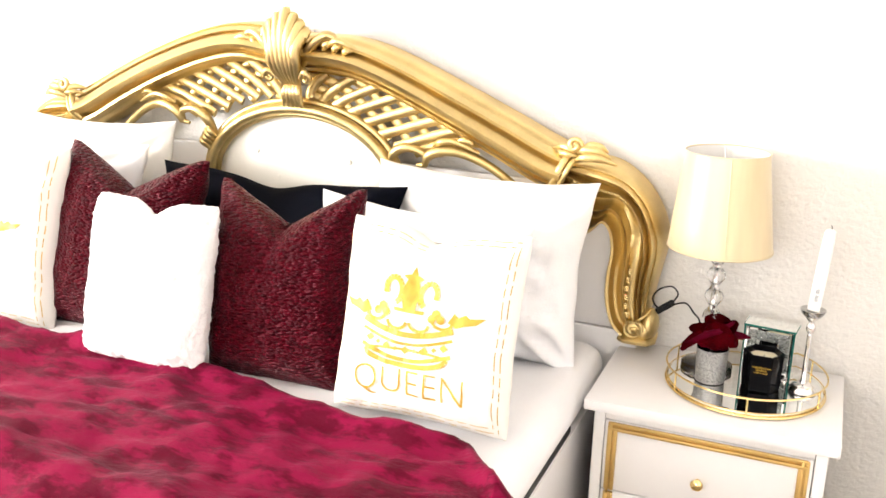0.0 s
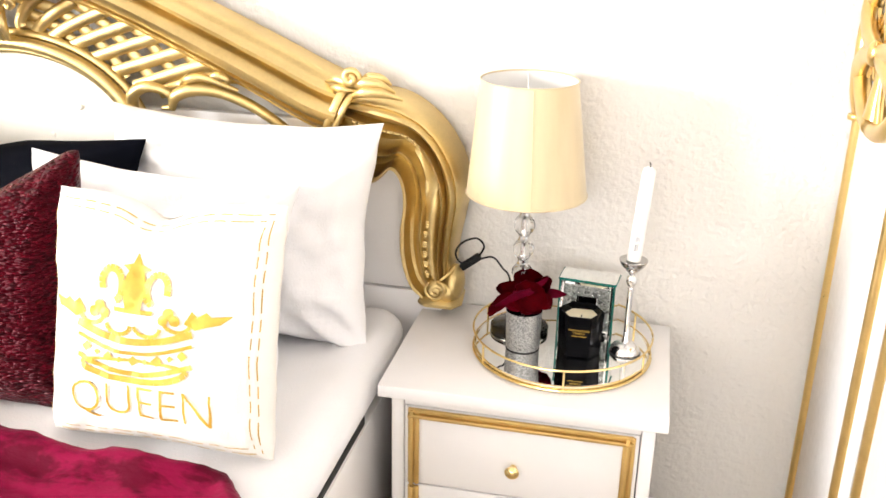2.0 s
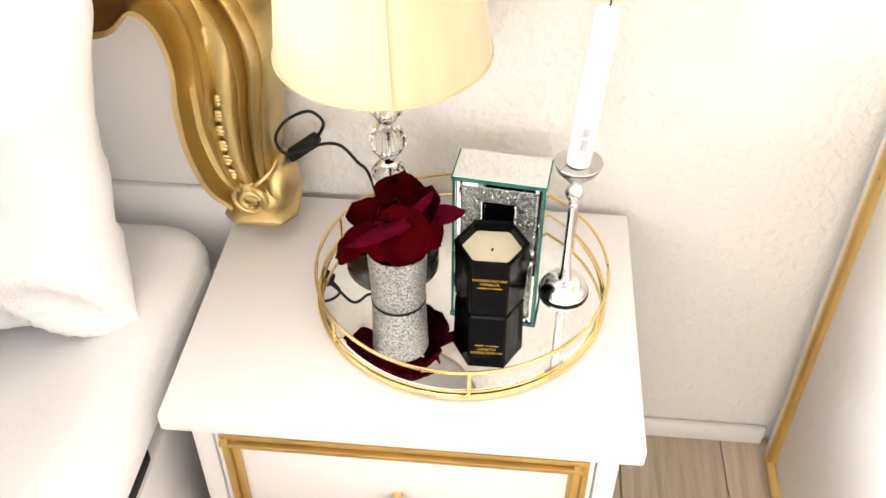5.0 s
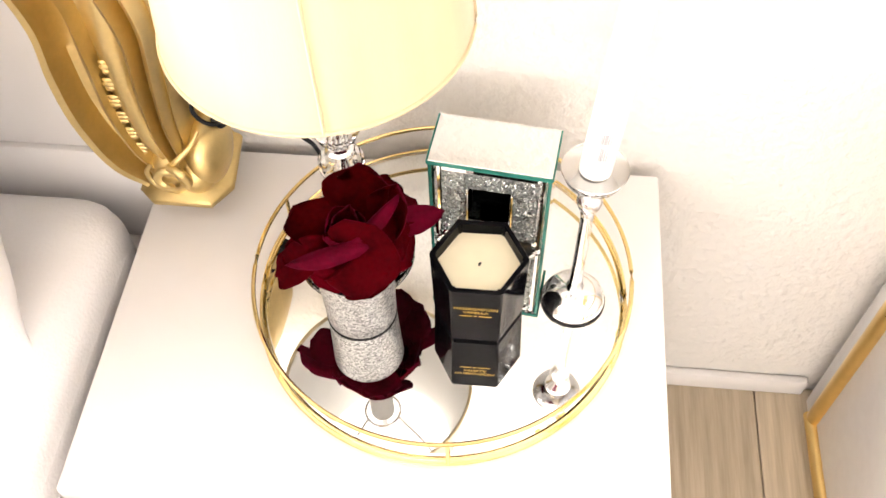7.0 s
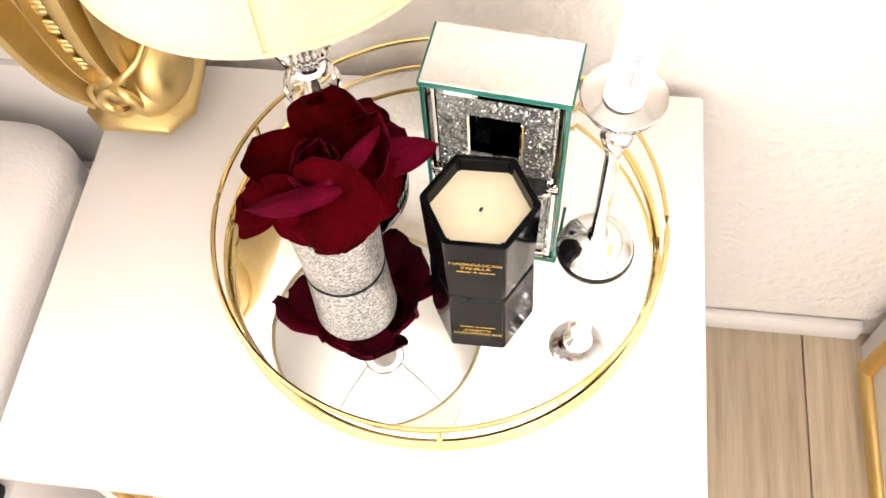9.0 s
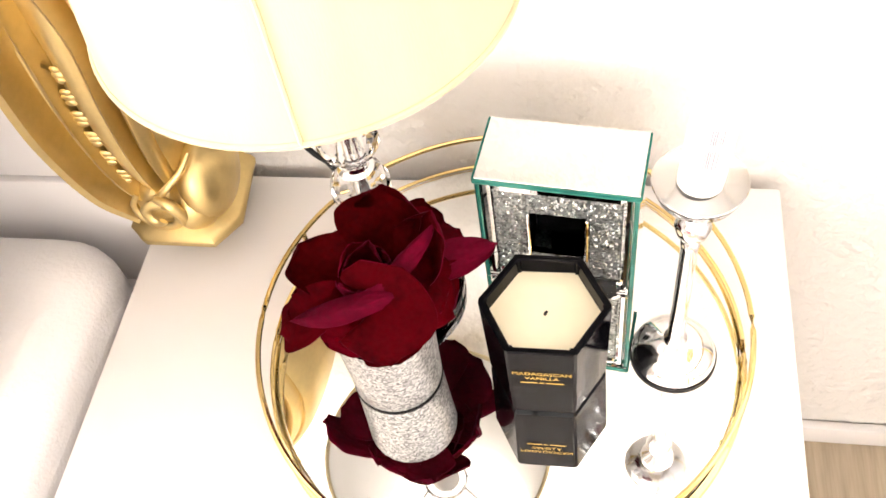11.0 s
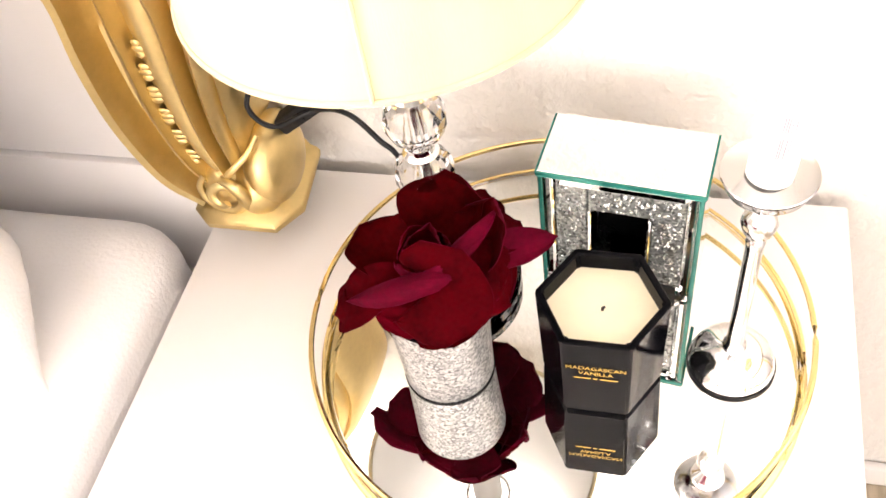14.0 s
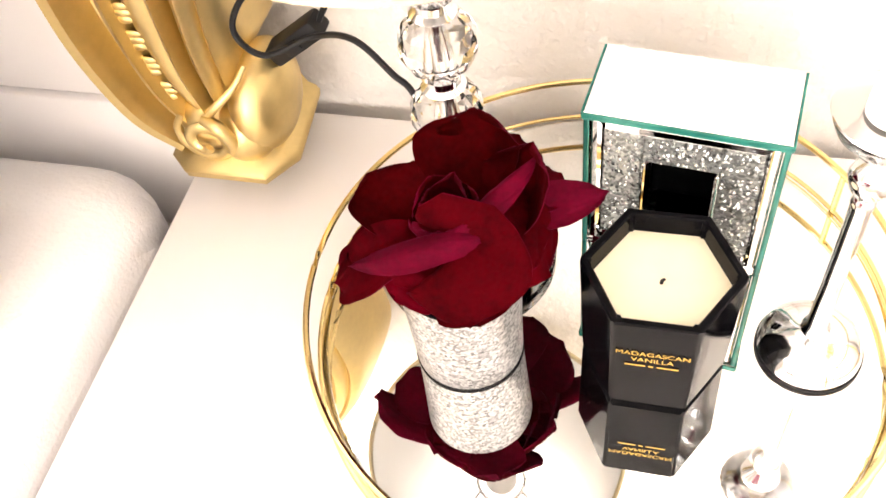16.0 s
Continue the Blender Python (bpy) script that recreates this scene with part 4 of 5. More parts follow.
def lamp():
    lx, ly = 0.204, -0.128
    ob = thing("table_lamp", (lx, ly, MZ), "crystal ball table lamp with a champagne satin shade", "lamp")
    part("base", lathe([(0, MZ), (0.050, MZ), (0.0535, MZ + 0.003), (0.0535, MZ + 0.010), (0.050, MZ + 0.013), (0.014, MZ + 0.016), (0, MZ + 0.016)], lx, ly, 48), M_CRYSTAL, ob, "clear glass base")
    balls = [0.484, 0.522, 0.564, 0.609, 0.655, 0.698]
    for z in balls:
        bm = bmesh.new()
        bmesh.ops.create_uvsphere(bm, u_segments=12, v_segments=9, radius=0.0195, matrix=Matrix.Translation((lx, ly, z)) @ Matrix.Diagonal((1, 1, 1.0, 1)))
        part("crystal_ball", bm, M_CRYSTAL, ob, "faceted clear crystal", smooth=5)
    for a, b in zip([MZ + 0.016] + balls, balls + [0.74]):
        z = (a + b) / 2
        part("collar", lathe([(0.0045, z - 0.012), (0.007, z - 0.007), (0.0115, z - 0.0045), (0.009, z - 0.002), (0.009, z + 0.002), (0.0115, z + 0.0045), (0.007, z + 0.007), (0.0045, z + 0.012)], lx, ly, 24), M_CHROME, ob, "chrome collar")
    part("stem", lathe([(0, MZ + 0.012), (0.0036, MZ + 0.012), (0.0036, 0.86), (0, 0.86)], lx, ly, 12), M_CHROME, ob)
    part("socket", lathe([(0, 0.735), (0.013, 0.735), (0.014, 0.74), (0.014, 0.79), (0.011, 0.795), (0, 0.795)], lx, ly, 20), M_LINING, ob)
    zb, zt, rb, rt = 0.716, 0.915, 0.1055, 0.083
    tx = lx - 0.004
    sh = bmesh.new()
    seg = 72
    rows = []
    for r0, z in ((rb, zb), (rb * 0.75 + rt * 0.25, zb + 0.05), ((rb + rt) / 2, (zb + zt) / 2), (rt, zt), (rt - 0.0012, zt + 0.0004), ((rb + rt) / 2 - 0.0015, (zb + zt) / 2), (rb - 0.0015, zb), (rb, zb)):
        q = (z - zb) / (zt - zb)
        rows.append([sh.verts.new((lx + (tx - lx) * q + r0 * math.cos(2 * math.pi * k / seg), ly + r0 * math.sin(2 * math.pi * k / seg), z)) for k in range(seg)])
    for a, b in zip(rows, rows[1:]):
        for k in range(seg):
            sh.faces.new((a[k], a[(k + 1) % seg], b[(k + 1) % seg], b[k]))
    bmesh.ops.remove_doubles(sh, verts=sh.verts, dist=1e-6)
    shade = part("shade", sh, M_SHADE, ob, "champagne satin drum shade", smooth=60)
    lin = bmesh.new()
    ra = [[lin.verts.new((lx + (tx - lx) * q + (r0 - 0.0022) * math.cos(2 * math.pi * k / seg), ly + (r0 - 0.0022) * math.sin(2 * math.pi * k / seg), z)) for k in range(seg)] for r0, z, q in ((rb, zb + 0.001, 0), (rt, zt - 0.001, 1))]
    for k in range(seg):
        lin.faces.new((ra[0][k], ra[0][(k + 1) % seg], ra[1][(k + 1) % seg], ra[1][k]))
    part("lining", lin, M_LINING, shade, "white inner lining")
    a = radians(-78)
    part("seam", tube([(lx + (rb + 0.0006) * math.cos(a), ly + (rb + 0.0006) * math.sin(a), zb + 0.001), (tx + (rt + 0.0006) * math.cos(a), ly + (rt + 0.0006) * math.sin(a), zt - 0.001)], [0.0011], 3, 6, facing=(1, 0, 0)), M_SHADE, shade, "raised fabric seam")
    for r0, z, cx in ((rb, zb, lx), (rt, zt, tx)):
        part("hem", tube(circle(cx, ly, r0 + 0.0003, z, 72), [0.0016], seg=6, closed=True), M_SHADE, shade)
    part("carrier_ring", tube(circle(lx, ly, 0.021, zb + 0.075, 24), [0.0016], seg=6, closed=True), M_CHROME, ob)
    for k in range(3):
        b = radians(100 + 120 * k)
        part("carrier_spoke", tube([(lx + 0.021 * math.cos(b), ly + 0.021 * math.sin(b), zb + 0.075), (lx + 0.06 * math.cos(b), ly + 0.06 * math.sin(b), zb + 0.13), (tx + (rt - 0.002) * math.cos(b), ly + (rt - 0.002) * math.sin(b), zt - 0.003)], [0.0013], 12, 6), M_CHROME, ob)


lamp()


def cable():
    ob = thing("lamp_cable", (0.10, -0.04, T), "black lamp cable with an inline switch looped over the headboard foot", "cable")
    pts = [(0.205, -0.120, T + 0.016), (0.196, -0.105, 0.462), (0.1772, -0.0961, 0.5353), (0.1632, -0.0915, 0.5512), (0.1429, -0.0871, 0.5699), (0.1121, -0.0713, 0.5561), (0.0841, -0.0833, 0.5501), (0.0713, -0.0854, 0.5698), (0.0813, -0.0734, 0.5878), (0.1060, -0.0620, 0.5950), (0.1210, -0.0600, 0.5800), (0.1130, -0.0620, 0.5600)]
    part("cord", tube(pts, [0.0019], 100, 8), M_INK, ob)
    bm = block(-0.022, 0.022, -0.008, 0.008, -0.007, 0.007, 0.003)
    bmesh.ops.transform(bm, verts=bm.verts, matrix=Matrix.Translation((0.0960, -0.0620, 0.5460)) @ Matrix.Rotation(radians(-38), 4, "Y"))
    sw = part("switch", bm, M_INK, ob, "black inline switch")
    bm = block(-0.006, 0.006, -0.0105, -0.008, -0.004, 0.004, 0.001)
    bmesh.ops.transform(bm, verts=bm.verts, matrix=Matrix.Translation((0.0960, -0.0620, 0.5460)) @ Matrix.Rotation(radians(-38), 4, "Y"))
    part("rocker", bm, M_INK, sw)


cable()


def crystal_box():
    ob = thing("mirrored_box", (0.325, -0.091, MZ), "mirrored tealight box with crushed crystal front and green glass edges", "candle holder")
    m = Matrix.Translation((0.325, -0.091, MZ)) @ Matrix.Rotation(radians(-6.5), 4, "Z")
    w, d, h = 0.050, 0.0255, 0.1075

    def put(name, boxes, material, label="", parent=None, bevel=0.0008):
        bm = bmesh.new()
        for b in boxes:
            block(*b, bevel, bm, segments=1)
        bmesh.ops.transform(bm, verts=bm.verts, matrix=m)
        return part(name, bm, material, parent or ob, label, smooth=25)
    put("lid", [(-w - 0.002, w + 0.002, -d - 0.002, d + 0.001, h - 0.004, h)], M_MIRROR, "mirror top")
    put("glass_edge", [(-w - 0.0024, w + 0.0024, -d - 0.0026, -d - 0.002, h - 0.0042, h - 0.0002), (w + 0.002, w + 0.0026, -d - 0.002, d + 0.001, h - 0.0042, h - 0.0002), (-w - 0.0026, -w - 0.002, -d - 0.002, d + 0.001, h - 0.0042, h - 0.0002)], M_EDGE, "green glass edge")
    for s in (-1, 1):
        put("side_mirror", [(s * w - 0.0015, s * w + 0.0015, -d, d, 0, h - 0.0044)], M_MIRROR, "mirror side")
        put("glass_edge", [(s * w - 0.0016, s * w + 0.0016, -d - 0.0016, -d - 0.0002, 0, h - 0.0044)], M_EDGE, "green glass edge")
    put("back_mirror", [(-w + 0.0016, w - 0.0016, d - 0.003, d, 0, h - 0.0044)], M_MIRROR)
    put("base", [(-w + 0.0016, w - 0.0016, -d, d - 0.0032, 0, 0.003)], M_MIRROR)
    # bevelled mirror border, crystal band, opening
    z0, z1 = 0.0032, h - 0.0046
    put("border", [(-w + 0.0016, -w + 0.008, -d - 0.0008, -d + 0.003, z0, z1), (w - 0.008, w - 0.0016, -d - 0.0008, -d + 0.003, z0, z1), (-w + 0.0081, w - 0.0081, -d - 0.0008, -d + 0.003, z1 - 0.008, z1), (-w + 0.0081, w - 0.0081, -d - 0.0008, -d + 0.003, z0, z0 + 0.008)], M_MIRROR, "bevelled mirror border", bevel=0.002)
    a, b, c, e = -w + 0.0085, w - 0.0085, z0 + 0.0085, z1 - 0.0085
    for piece in [(a, a + 0.021, -d + 0.0015, -d + 0.004, c, e), (b - 0.021, b, -d + 0.0015, -d + 0.004, c, e), (a + 0.0212, b - 0.0212, -d + 0.0015, -d + 0.004, e - 0.020, e), (a + 0.0212, b - 0.0212, -d + 0.0015, -d + 0.004, c, c + 0.018)]:
        put("crystal_band", [piece], M_CRUSH, "crushed crystal inlay")
    for piece in [(a + 0.0213, a + 0.0235, -d - 0.0006, -d + 0.020, c + 0.018, e - 0.020), (b - 0.0235, b - 0.0213, -d - 0.0006, -d + 0.020, c + 0.018, e - 0.020)]:
        put("opening_frame", [piece], M_MIRROR)
    # Black plates put the shade inside the opening into the colour.
    put("recess", [(a + 0.0237, b - 0.0237, -d + 0.022, -d + 0.025, c + 0.0182, e - 0.0202), (a + 0.0237, b - 0.0237, -d + 0.004, -d + 0.0218, e - 0.0215, e - 0.0202)], M_JAR, "recess coloured black for its shade")
    rnd = random.Random(5)
    stones = bmesh.new()
    for k in range(900):
        u, v = rnd.uniform(a + 0.001, b - 0.001), rnd.uniform(c + 0.001, e - 0.001)
        if a + 0.020 < u < b - 0.020 and c + 0.017 < v < e - 0.019:
            continue
        s = rnd.uniform(0.0006, 0.0014)
        q = Matrix.Translation((u, -d + 0.0012, v)) @ Euler((rnd.random() * 6, rnd.random() * 6, rnd.random() * 6)).to_matrix().to_4x4()
        pts = [q @ Vector(p) * 1.0 for p in ((s, 0, 0), (-s, 0, 0), (0, s, 0), (0, -s, 0), (0, 0, s), (0, 0, -s))]
        vs = [stones.verts.new(m @ p) for p in pts]
        for f in ((0, 2, 4), (2, 1, 4), (1, 3, 4), (3, 0, 4), (2, 0, 5), (1, 2, 5), (3, 1, 5), (0, 3, 5)):
            stones.faces.new([vs[i] for i in f])
    part("crystal_chip", stones, mat("crystal_chip", (0.58, 0.61, 0.60), 0.2, 0.9, vary=0.1), ob, "loose glittering crystal chips", smooth=1)["kind"] = "stuff"


crystal_box()


def jar():
    cx, cy = 0.319, -0.1835
    ob = thing("scented_candle", (cx, cy, MZ), "cream wax candle in a black hexagonal glass jar", "candle")

    def hexa(r, z, k):
        a = radians(60 * k)
        return (cx + r * math.cos(a), cy + r * math.sin(a), z)
    z0, z1 = MZ + 0.0005, T + 0.092
    bm = bmesh.new()
    loops = [(0.0365, z0), (0.0385, z0 + 0.003), (0.0405, z1 - 0.001), (0.0395, z1), (0.0365, z1), (0.0355, z1 - 0.001), (0.0350, z0 + 0.008)]
    rings = [[bm.verts.new(hexa(r, z, k)) for k in range(6)] for r, z in loops]
    for a, b in zip(rings, rings[1:]):
        for k in range(6):
            bm.faces.new((a[k], a[(k + 1) % 6], b[(k + 1) % 6], b[k]))
    bm.faces.new(rings[0][::-1])
    bm.faces.new(rings[-1])
    up = [e for e in bm.edges if abs(e.verts[0].co.z - e.verts[1].co.z) > 0.03]
    bmesh.ops.bevel(bm, geom=up, offset=0.0015, segments=2, affect="EDGES")
    body = part("jar", bm, M_JAR, ob, "glossy black glass jar", smooth=28)
    wz = T + 0.0785
    wax = bmesh.new()
    ring = [[wax.verts.new(hexa(r, z + (0.0004 * math.sin(k * 1.7)), k)) for k in range(6)] for r, z in ((0.0349, wz - 0.03), (0.0352, wz + 0.0008), (0.031, wz))]
    for a, b in zip(ring, ring[1:]):
        for k in range(6):
            wax.faces.new((a[k], a[(k + 1) % 6], b[(k + 1) % 6], b[k]))
    wax.faces.new(ring[-1])
    part("wax", wax, M_WAX, ob, "smooth cream wax")
    part("wick", tube([(cx, cy, wz - 0.003), (cx + 0.0003, cy, wz + 0.002), (cx + 0.0014, cy - 0.0004, wz + 0.004)], [0.0011, 0.0010, 0.0008], 8, 6), M_INK, ob, "short black wick")
    front = lambda z: cy - (0.0385 + (0.0405 - 0.0385) * (z - z0) / (z1 - z0)) * math.cos(radians(30)) - 0.0006
    place = lambda x, y: Vector((cx + x, front(y), y))
    ink = M_PRINT
    lettering("MADAGASCAN", 0.0052, lambda x, y: place(x * 1.0, T + 0.066 + y), ink, body, "label_word", "small gold lettering")
    lettering("VANILLA", 0.0052, lambda x, y: place(x * 1.0, T + 0.0605 + y), ink, body, "label_word", "small gold lettering")
    bars = bmesh.new()
    for u0, u1, z in ((-0.013, -0.003, 0.056), (-0.0015, 0.001, 0.056), (0.0025, 0.013, 0.056)):
        q = [place(u, T + z + dz) for u, dz in ((u0, 0), (u1, 0), (u1, 0.0011), (u0, 0.0011))]
        bars.faces.new([bars.verts.new(p) for p in q])
    part("label_line", bars, ink, body, "thin gold line", fix=False)


jar()


def candlestick():
    cx, cy = 0.3995, -0.168
    ob = thing("candlestick", (cx, cy, MZ), "slim chrome candlestick with a glass drip dish", "candlestick")
    prof = [(0, 0), (0.0262, 0), (0.0272, 0.002), (0.0268, 0.005), (0.0252, 0.0095), (0.0215, 0.0140), (0.0160, 0.0175), (0.0105, 0.0192), (0.0074, 0.0200), (0.0072, 0.0235), (0.0053, 0.0255), (0.0050, 0.06), (0.0050, 0.120), (0.0055, 0.123), (0.0042, 0.126), (0.0085, 0.133), (0.0100, 0.139), (0.0085, 0.145), (0.0048, 0.149), (0.006, 0.152), (0.0115, 0.157), (0.0145, 0.164), (0.0145, 0.168), (0.0135, 0.170), (0, 0.170)]
    part("stand", lathe([(r, MZ + z) for r, z in prof], cx, cy, 40), M_CHROME, ob, smooth=50)
    z = MZ + 0.1705
    part("cup", lathe([(0, z - 0.011), (0.0095, z - 0.011), (0.0160, z - 0.008), (0.0215, z - 0.002), (0.0236, z + 0.0038), (0, z + 0.0038)], cx, cy, 48), M_CHROME_DARK, ob, "rounded metal underside of the dish", smooth=50)
    part("drip_dish", lathe([(0.0130, z + 0.0040), (0.0232, z + 0.0040), (0.0246, z + 0.0062), (0.0241, z + 0.0070), (0.0215, z + 0.0058), (0.0135, z + 0.0050), (0, z + 0.0050)], cx, cy, 48), M_SILVER, ob, "flat silvery drip dish", smooth=50)
    part("rubber_foot", lathe([(0.0270, MZ + 0.0004), (0.0277, MZ + 0.0004), (0.0277, MZ + 0.0022), (0.0270, MZ + 0.0022)], cx, cy, 40), M_INK, ob)
    # taper candle
    zc = z + 0.0052
    top = 0.788
    can = thing("taper_candle", (cx, cy, zc), "tall white taper candle with a barcode sticker", "candle")
    lean = Matrix.Translation((cx, cy, zc)) @ Matrix.Rotation(radians(4.2), 4, "Y") @ Matrix.Rotation(radians(-4.0), 4, "X")
    h = top - zc
    bm = lathe([(0, 0), (0.0118, 0), (0.0120, 0.004), (0.0116, h * 0.6), (0.0108, h - 0.010), (0.0095, h - 0.004), (0.004, h), (0, h - 0.001)], 0, 0, 28)
    bmesh.ops.transform(bm, verts=bm.verts, matrix=lean)
    body = part("candle_body", bm, M_TAPER, can, smooth=50)
    bm = tube([(0, 0, h - 0.003), (0.0004, 0, h + 0.004), (-0.002, 0, h + 0.008)], [0.0009], 8, 6)
    bmesh.ops.transform(bm, verts=bm.verts, matrix=lean)
    part("wick", bm, M_INK, can, "black wick")
    rnd = random.Random(3)

    def on(a, zz):
        return lean @ Vector((0.01215 * math.sin(a), -0.01215 * math.cos(a), zz))
    for row in range(2):
        zz = 0.020 + 0.016 * row
        k = -0.30
        while k < 0.30:
            wd = rnd.choice((0.02, 0.035, 0.05))
            bar = bmesh.new()
            bar.faces.new([bar.verts.new(on(*p)) for p in ((k, zz), (k + wd, zz), (k + wd, zz + 0.013 - 0.003 * row), (k, zz + 0.013 - 0.003 * row))])
            part("barcode_bar", bar, M_GREY, body, "grey barcode bar", fix=False)
            k += wd + rnd.choice((0.03, 0.05))


candlestick()


def vase_and_rose():
    cx, cy = 0.2195, -0.194
    v = thing("glitter_vase", (cx, cy, MZ), "small silver glitter glass vase", "vase")
    prof = [(0, 0), (0.0280, 0), (0.0298, 0.002), (0.0302, 0.02), (0.0312, 0.050), (0.0322, 0.0735), (0.0316, 0.0748), (0.0308, 0.0735), (0.0300, 0.050), (0.029, 0.012), (0, 0.010)]
    part("cup", lathe([(r, MZ + z) for r, z in prof[:6]], cx, cy, 56), M_GLITTER, v, smooth=50)
    part("lining", lathe([(r, MZ + z) for r, z in prof[5:]], cx, cy, 56), M_JAR, v, "dark glass lining", smooth=50)
    part("base_ring", lathe([(0.0270, MZ + 0.0004), (0.0300, MZ + 0.0004), (0.0303, MZ + 0.0014), (0.0290, MZ + 0.0022)], cx, cy, 48), M_INK, v, "thin dark foot ring")
    rose = thing("silk_rose", (cx, cy, MZ + 0.02), "dark red artificial rose with velvety petals in the vase", "flower")
    part("stalk", tube([(cx, cy, MZ + 0.012), (cx - 0.002, cy + 0.002, MZ + 0.05), (cx - 0.002, cy + 0.006, MZ + 0.088)], [0.003], 10, 8), M_INK, rose)

    def petal(rib, half, facing, cup, blunt=2.2, seed=0.0, roll=0.0, pale=False, wave=0.002):
        """One cloth petal round a bowed midrib. cup bends its sides towards the facing direction, roll turns its far rim back, blunt rounds its end."""
        bm = bmesh.new()
        nu, nv = 26, 18
        pts, face = spline(rib, nu + 1), Vector(facing)
        grids = []
        for side in (0, 1):
            g = []
            for i, p in enumerate(pts):
                s = i / nu
                tan = (pts[min(i + 1, nu)] - pts[max(i - 1, 0)]).normalized()
                across = tan.cross(face).normalized()
                nor = across.cross(tan).normalized()
                full = (0.42 + 0.58 * math.sin(s / 0.60 * math.pi / 2)) if s < 0.60 else max(0.004, 1 - ((s - 0.60) / 0.40) ** blunt) ** (1 / blunt)
                row = []
                for j in range(nv + 1):
                    t = 2 * j / nv - 1
                    bend = cup * half * full * t * t
                    wav = wave * s * (math.sin(3.4 * t + seed) + 0.8 * noise.noise(Vector((s * 4, t * 2.5, seed)))) + 0.0010 * noise.noise(Vector((s * 11, t * 9, seed + 3)))
                    rim = roll * half * max(0, s - 0.72) ** 2 * 6 * (1 - 0.5 * t * t)
                    back = -0.10 * half * t * t * s * s
                    q = p + across * half * full * t * (1 - 0.12 * abs(cup) * abs(t)) + nor * (bend + wav - rim - 0.0008 * side) + tan * back
                    row.append(bm.verts.new(q))
                g.append(row)
            grids.append(g)
        a, b = grids
        for i in range(nu):
            for j in range(nv):
                bm.faces.new((a[i][j], a[i + 1][j], a[i + 1][j + 1], a[i][j + 1])).material_index = 1 if pale else 0
                bm.faces.new((b[i][j], b[i][j + 1], b[i + 1][j + 1], b[i + 1][j])).material_index = 1
        rim_ = [(i, 0) for i in range(nu)] + [(nu, j) for j in range(nv)] + [(i, nv) for i in range(nu, 0, -1)] + [(0, j) for j in range(nv, 0, -1)]
        for (i, j), (k, m_) in zip(rim_, rim_[1:] + rim_[:1]):
            bm.faces.new((a[i][j], b[i][j], b[k][m_], a[k][m_])).material_index = 1
        ob = part("petal", bm, M_PETAL, rose, smooth=80)
        ob.data.materials.append(M_PETAL_BACK)

    # outer petals: front, left, right, behind, beside
    petal([(0.220, -0.190, 0.532), (0.225, -0.208, 0.555), (0.232, -0.225, 0.552), (0.237, -0.235, 0.534)], 0.032, (0.1, -1, 0.6), -0.32, 3.0, 0.4)
    petal([(0.212, -0.190, 0.532), (0.192, -0.201, 0.541), (0.174, -0.206, 0.527), (0.155, -0.205, 0.509)], 0.017, (0, -0.35, 1), 0.30, 3.0, 1.3, roll=0.3)
    petal([(0.232, -0.186, 0.534), (0.252, -0.173, 0.542), (0.270, -0.162, 0.542), (0.289, -0.150, 0.539)], 0.0125, (-0.1, -0.5, 1), 0.25, 1.5, 2.2, pale=True, wave=0.001)
    petal([(0.219, -0.176, 0.530), (0.219, -0.156, 0.548), (0.219, -0.143, 0.564), (0.219, -0.140, 0.577)], 0.028, (0, -1, 0.5), 0.40, 3.2, 3.1, roll=0.15)
    petal([(0.210, -0.184, 0.528), (0.191, -0.178, 0.540), (0.177, -0.171, 0.549), (0.172, -0.168, 0.556)], 0.0215, (0.6, -0.6, 0.6), 0.35, 3.2, 4.6, roll=0.15)
    petal([(0.230, -0.182, 0.530), (0.246, -0.170, 0.545), (0.252, -0.160, 0.560), (0.250, -0.155, 0.573)], 0.024, (-0.7, -0.7, 0.6), 0.40, 3.0, 5.2, roll=0.15)
    petal([(0.228, -0.190, 0.530), (0.246, -0.190, 0.547), (0.259, -0.192, 0.545), (0.267, -0.195, 0.527)], 0.026, (0.9, -0.3, 0.7), -0.25, 3.0, 6.0)
    petal([(0.212, -0.192, 0.530), (0.203, -0.208, 0.545), (0.198, -0.216, 0.542), (0.195, -0.218, 0.531)], 0.016, (-0.5, -0.8, 0.7), -0.25, 3.0, 7.0)
    petal([(0.222, -0.180, 0.528), (0.236, -0.162, 0.540), (0.250, -0.146, 0.540), (0.262, -0.134, 0.530)], 0.026, (0.2, 0.2, 1), 0.15, 3.0, 7.6)
    # low ring of petals, seen from beneath in the mirror
    for k, (tx, ty, tz) in enumerate(((0.162, -0.187, 0.524), (0.197, -0.226, 0.532), (0.240, -0.234, 0.533), (0.264, -0.182, 0.540), (0.238, -0.115, 0.535))):
        petal([(cx + 0.15 * (tx - cx), cy + 0.15 * (ty - cy), 0.526), (cx + 0.5 * (tx - cx), cy + 0.5 * (ty - cy), 0.534), (cx + 0.82 * (tx - cx), cy + 0.82 * (ty - cy), tz + 0.003), (tx, ty, tz)], 0.0185, (0.3 * (tx - cx), 0.3 * (ty - cy), 0.05), -0.12, 2.6, 30 + k)
    # long turned-over rims that cross the bloom
    petal([(0.248, -0.198, 0.558), (0.222, -0.212, 0.563), (0.196, -0.214, 0.551), (0.166, -0.204, 0.525)], 0.0085, (0, -0.6, 1), -0.5, 1.8, 8.0, pale=True, wave=0.001)
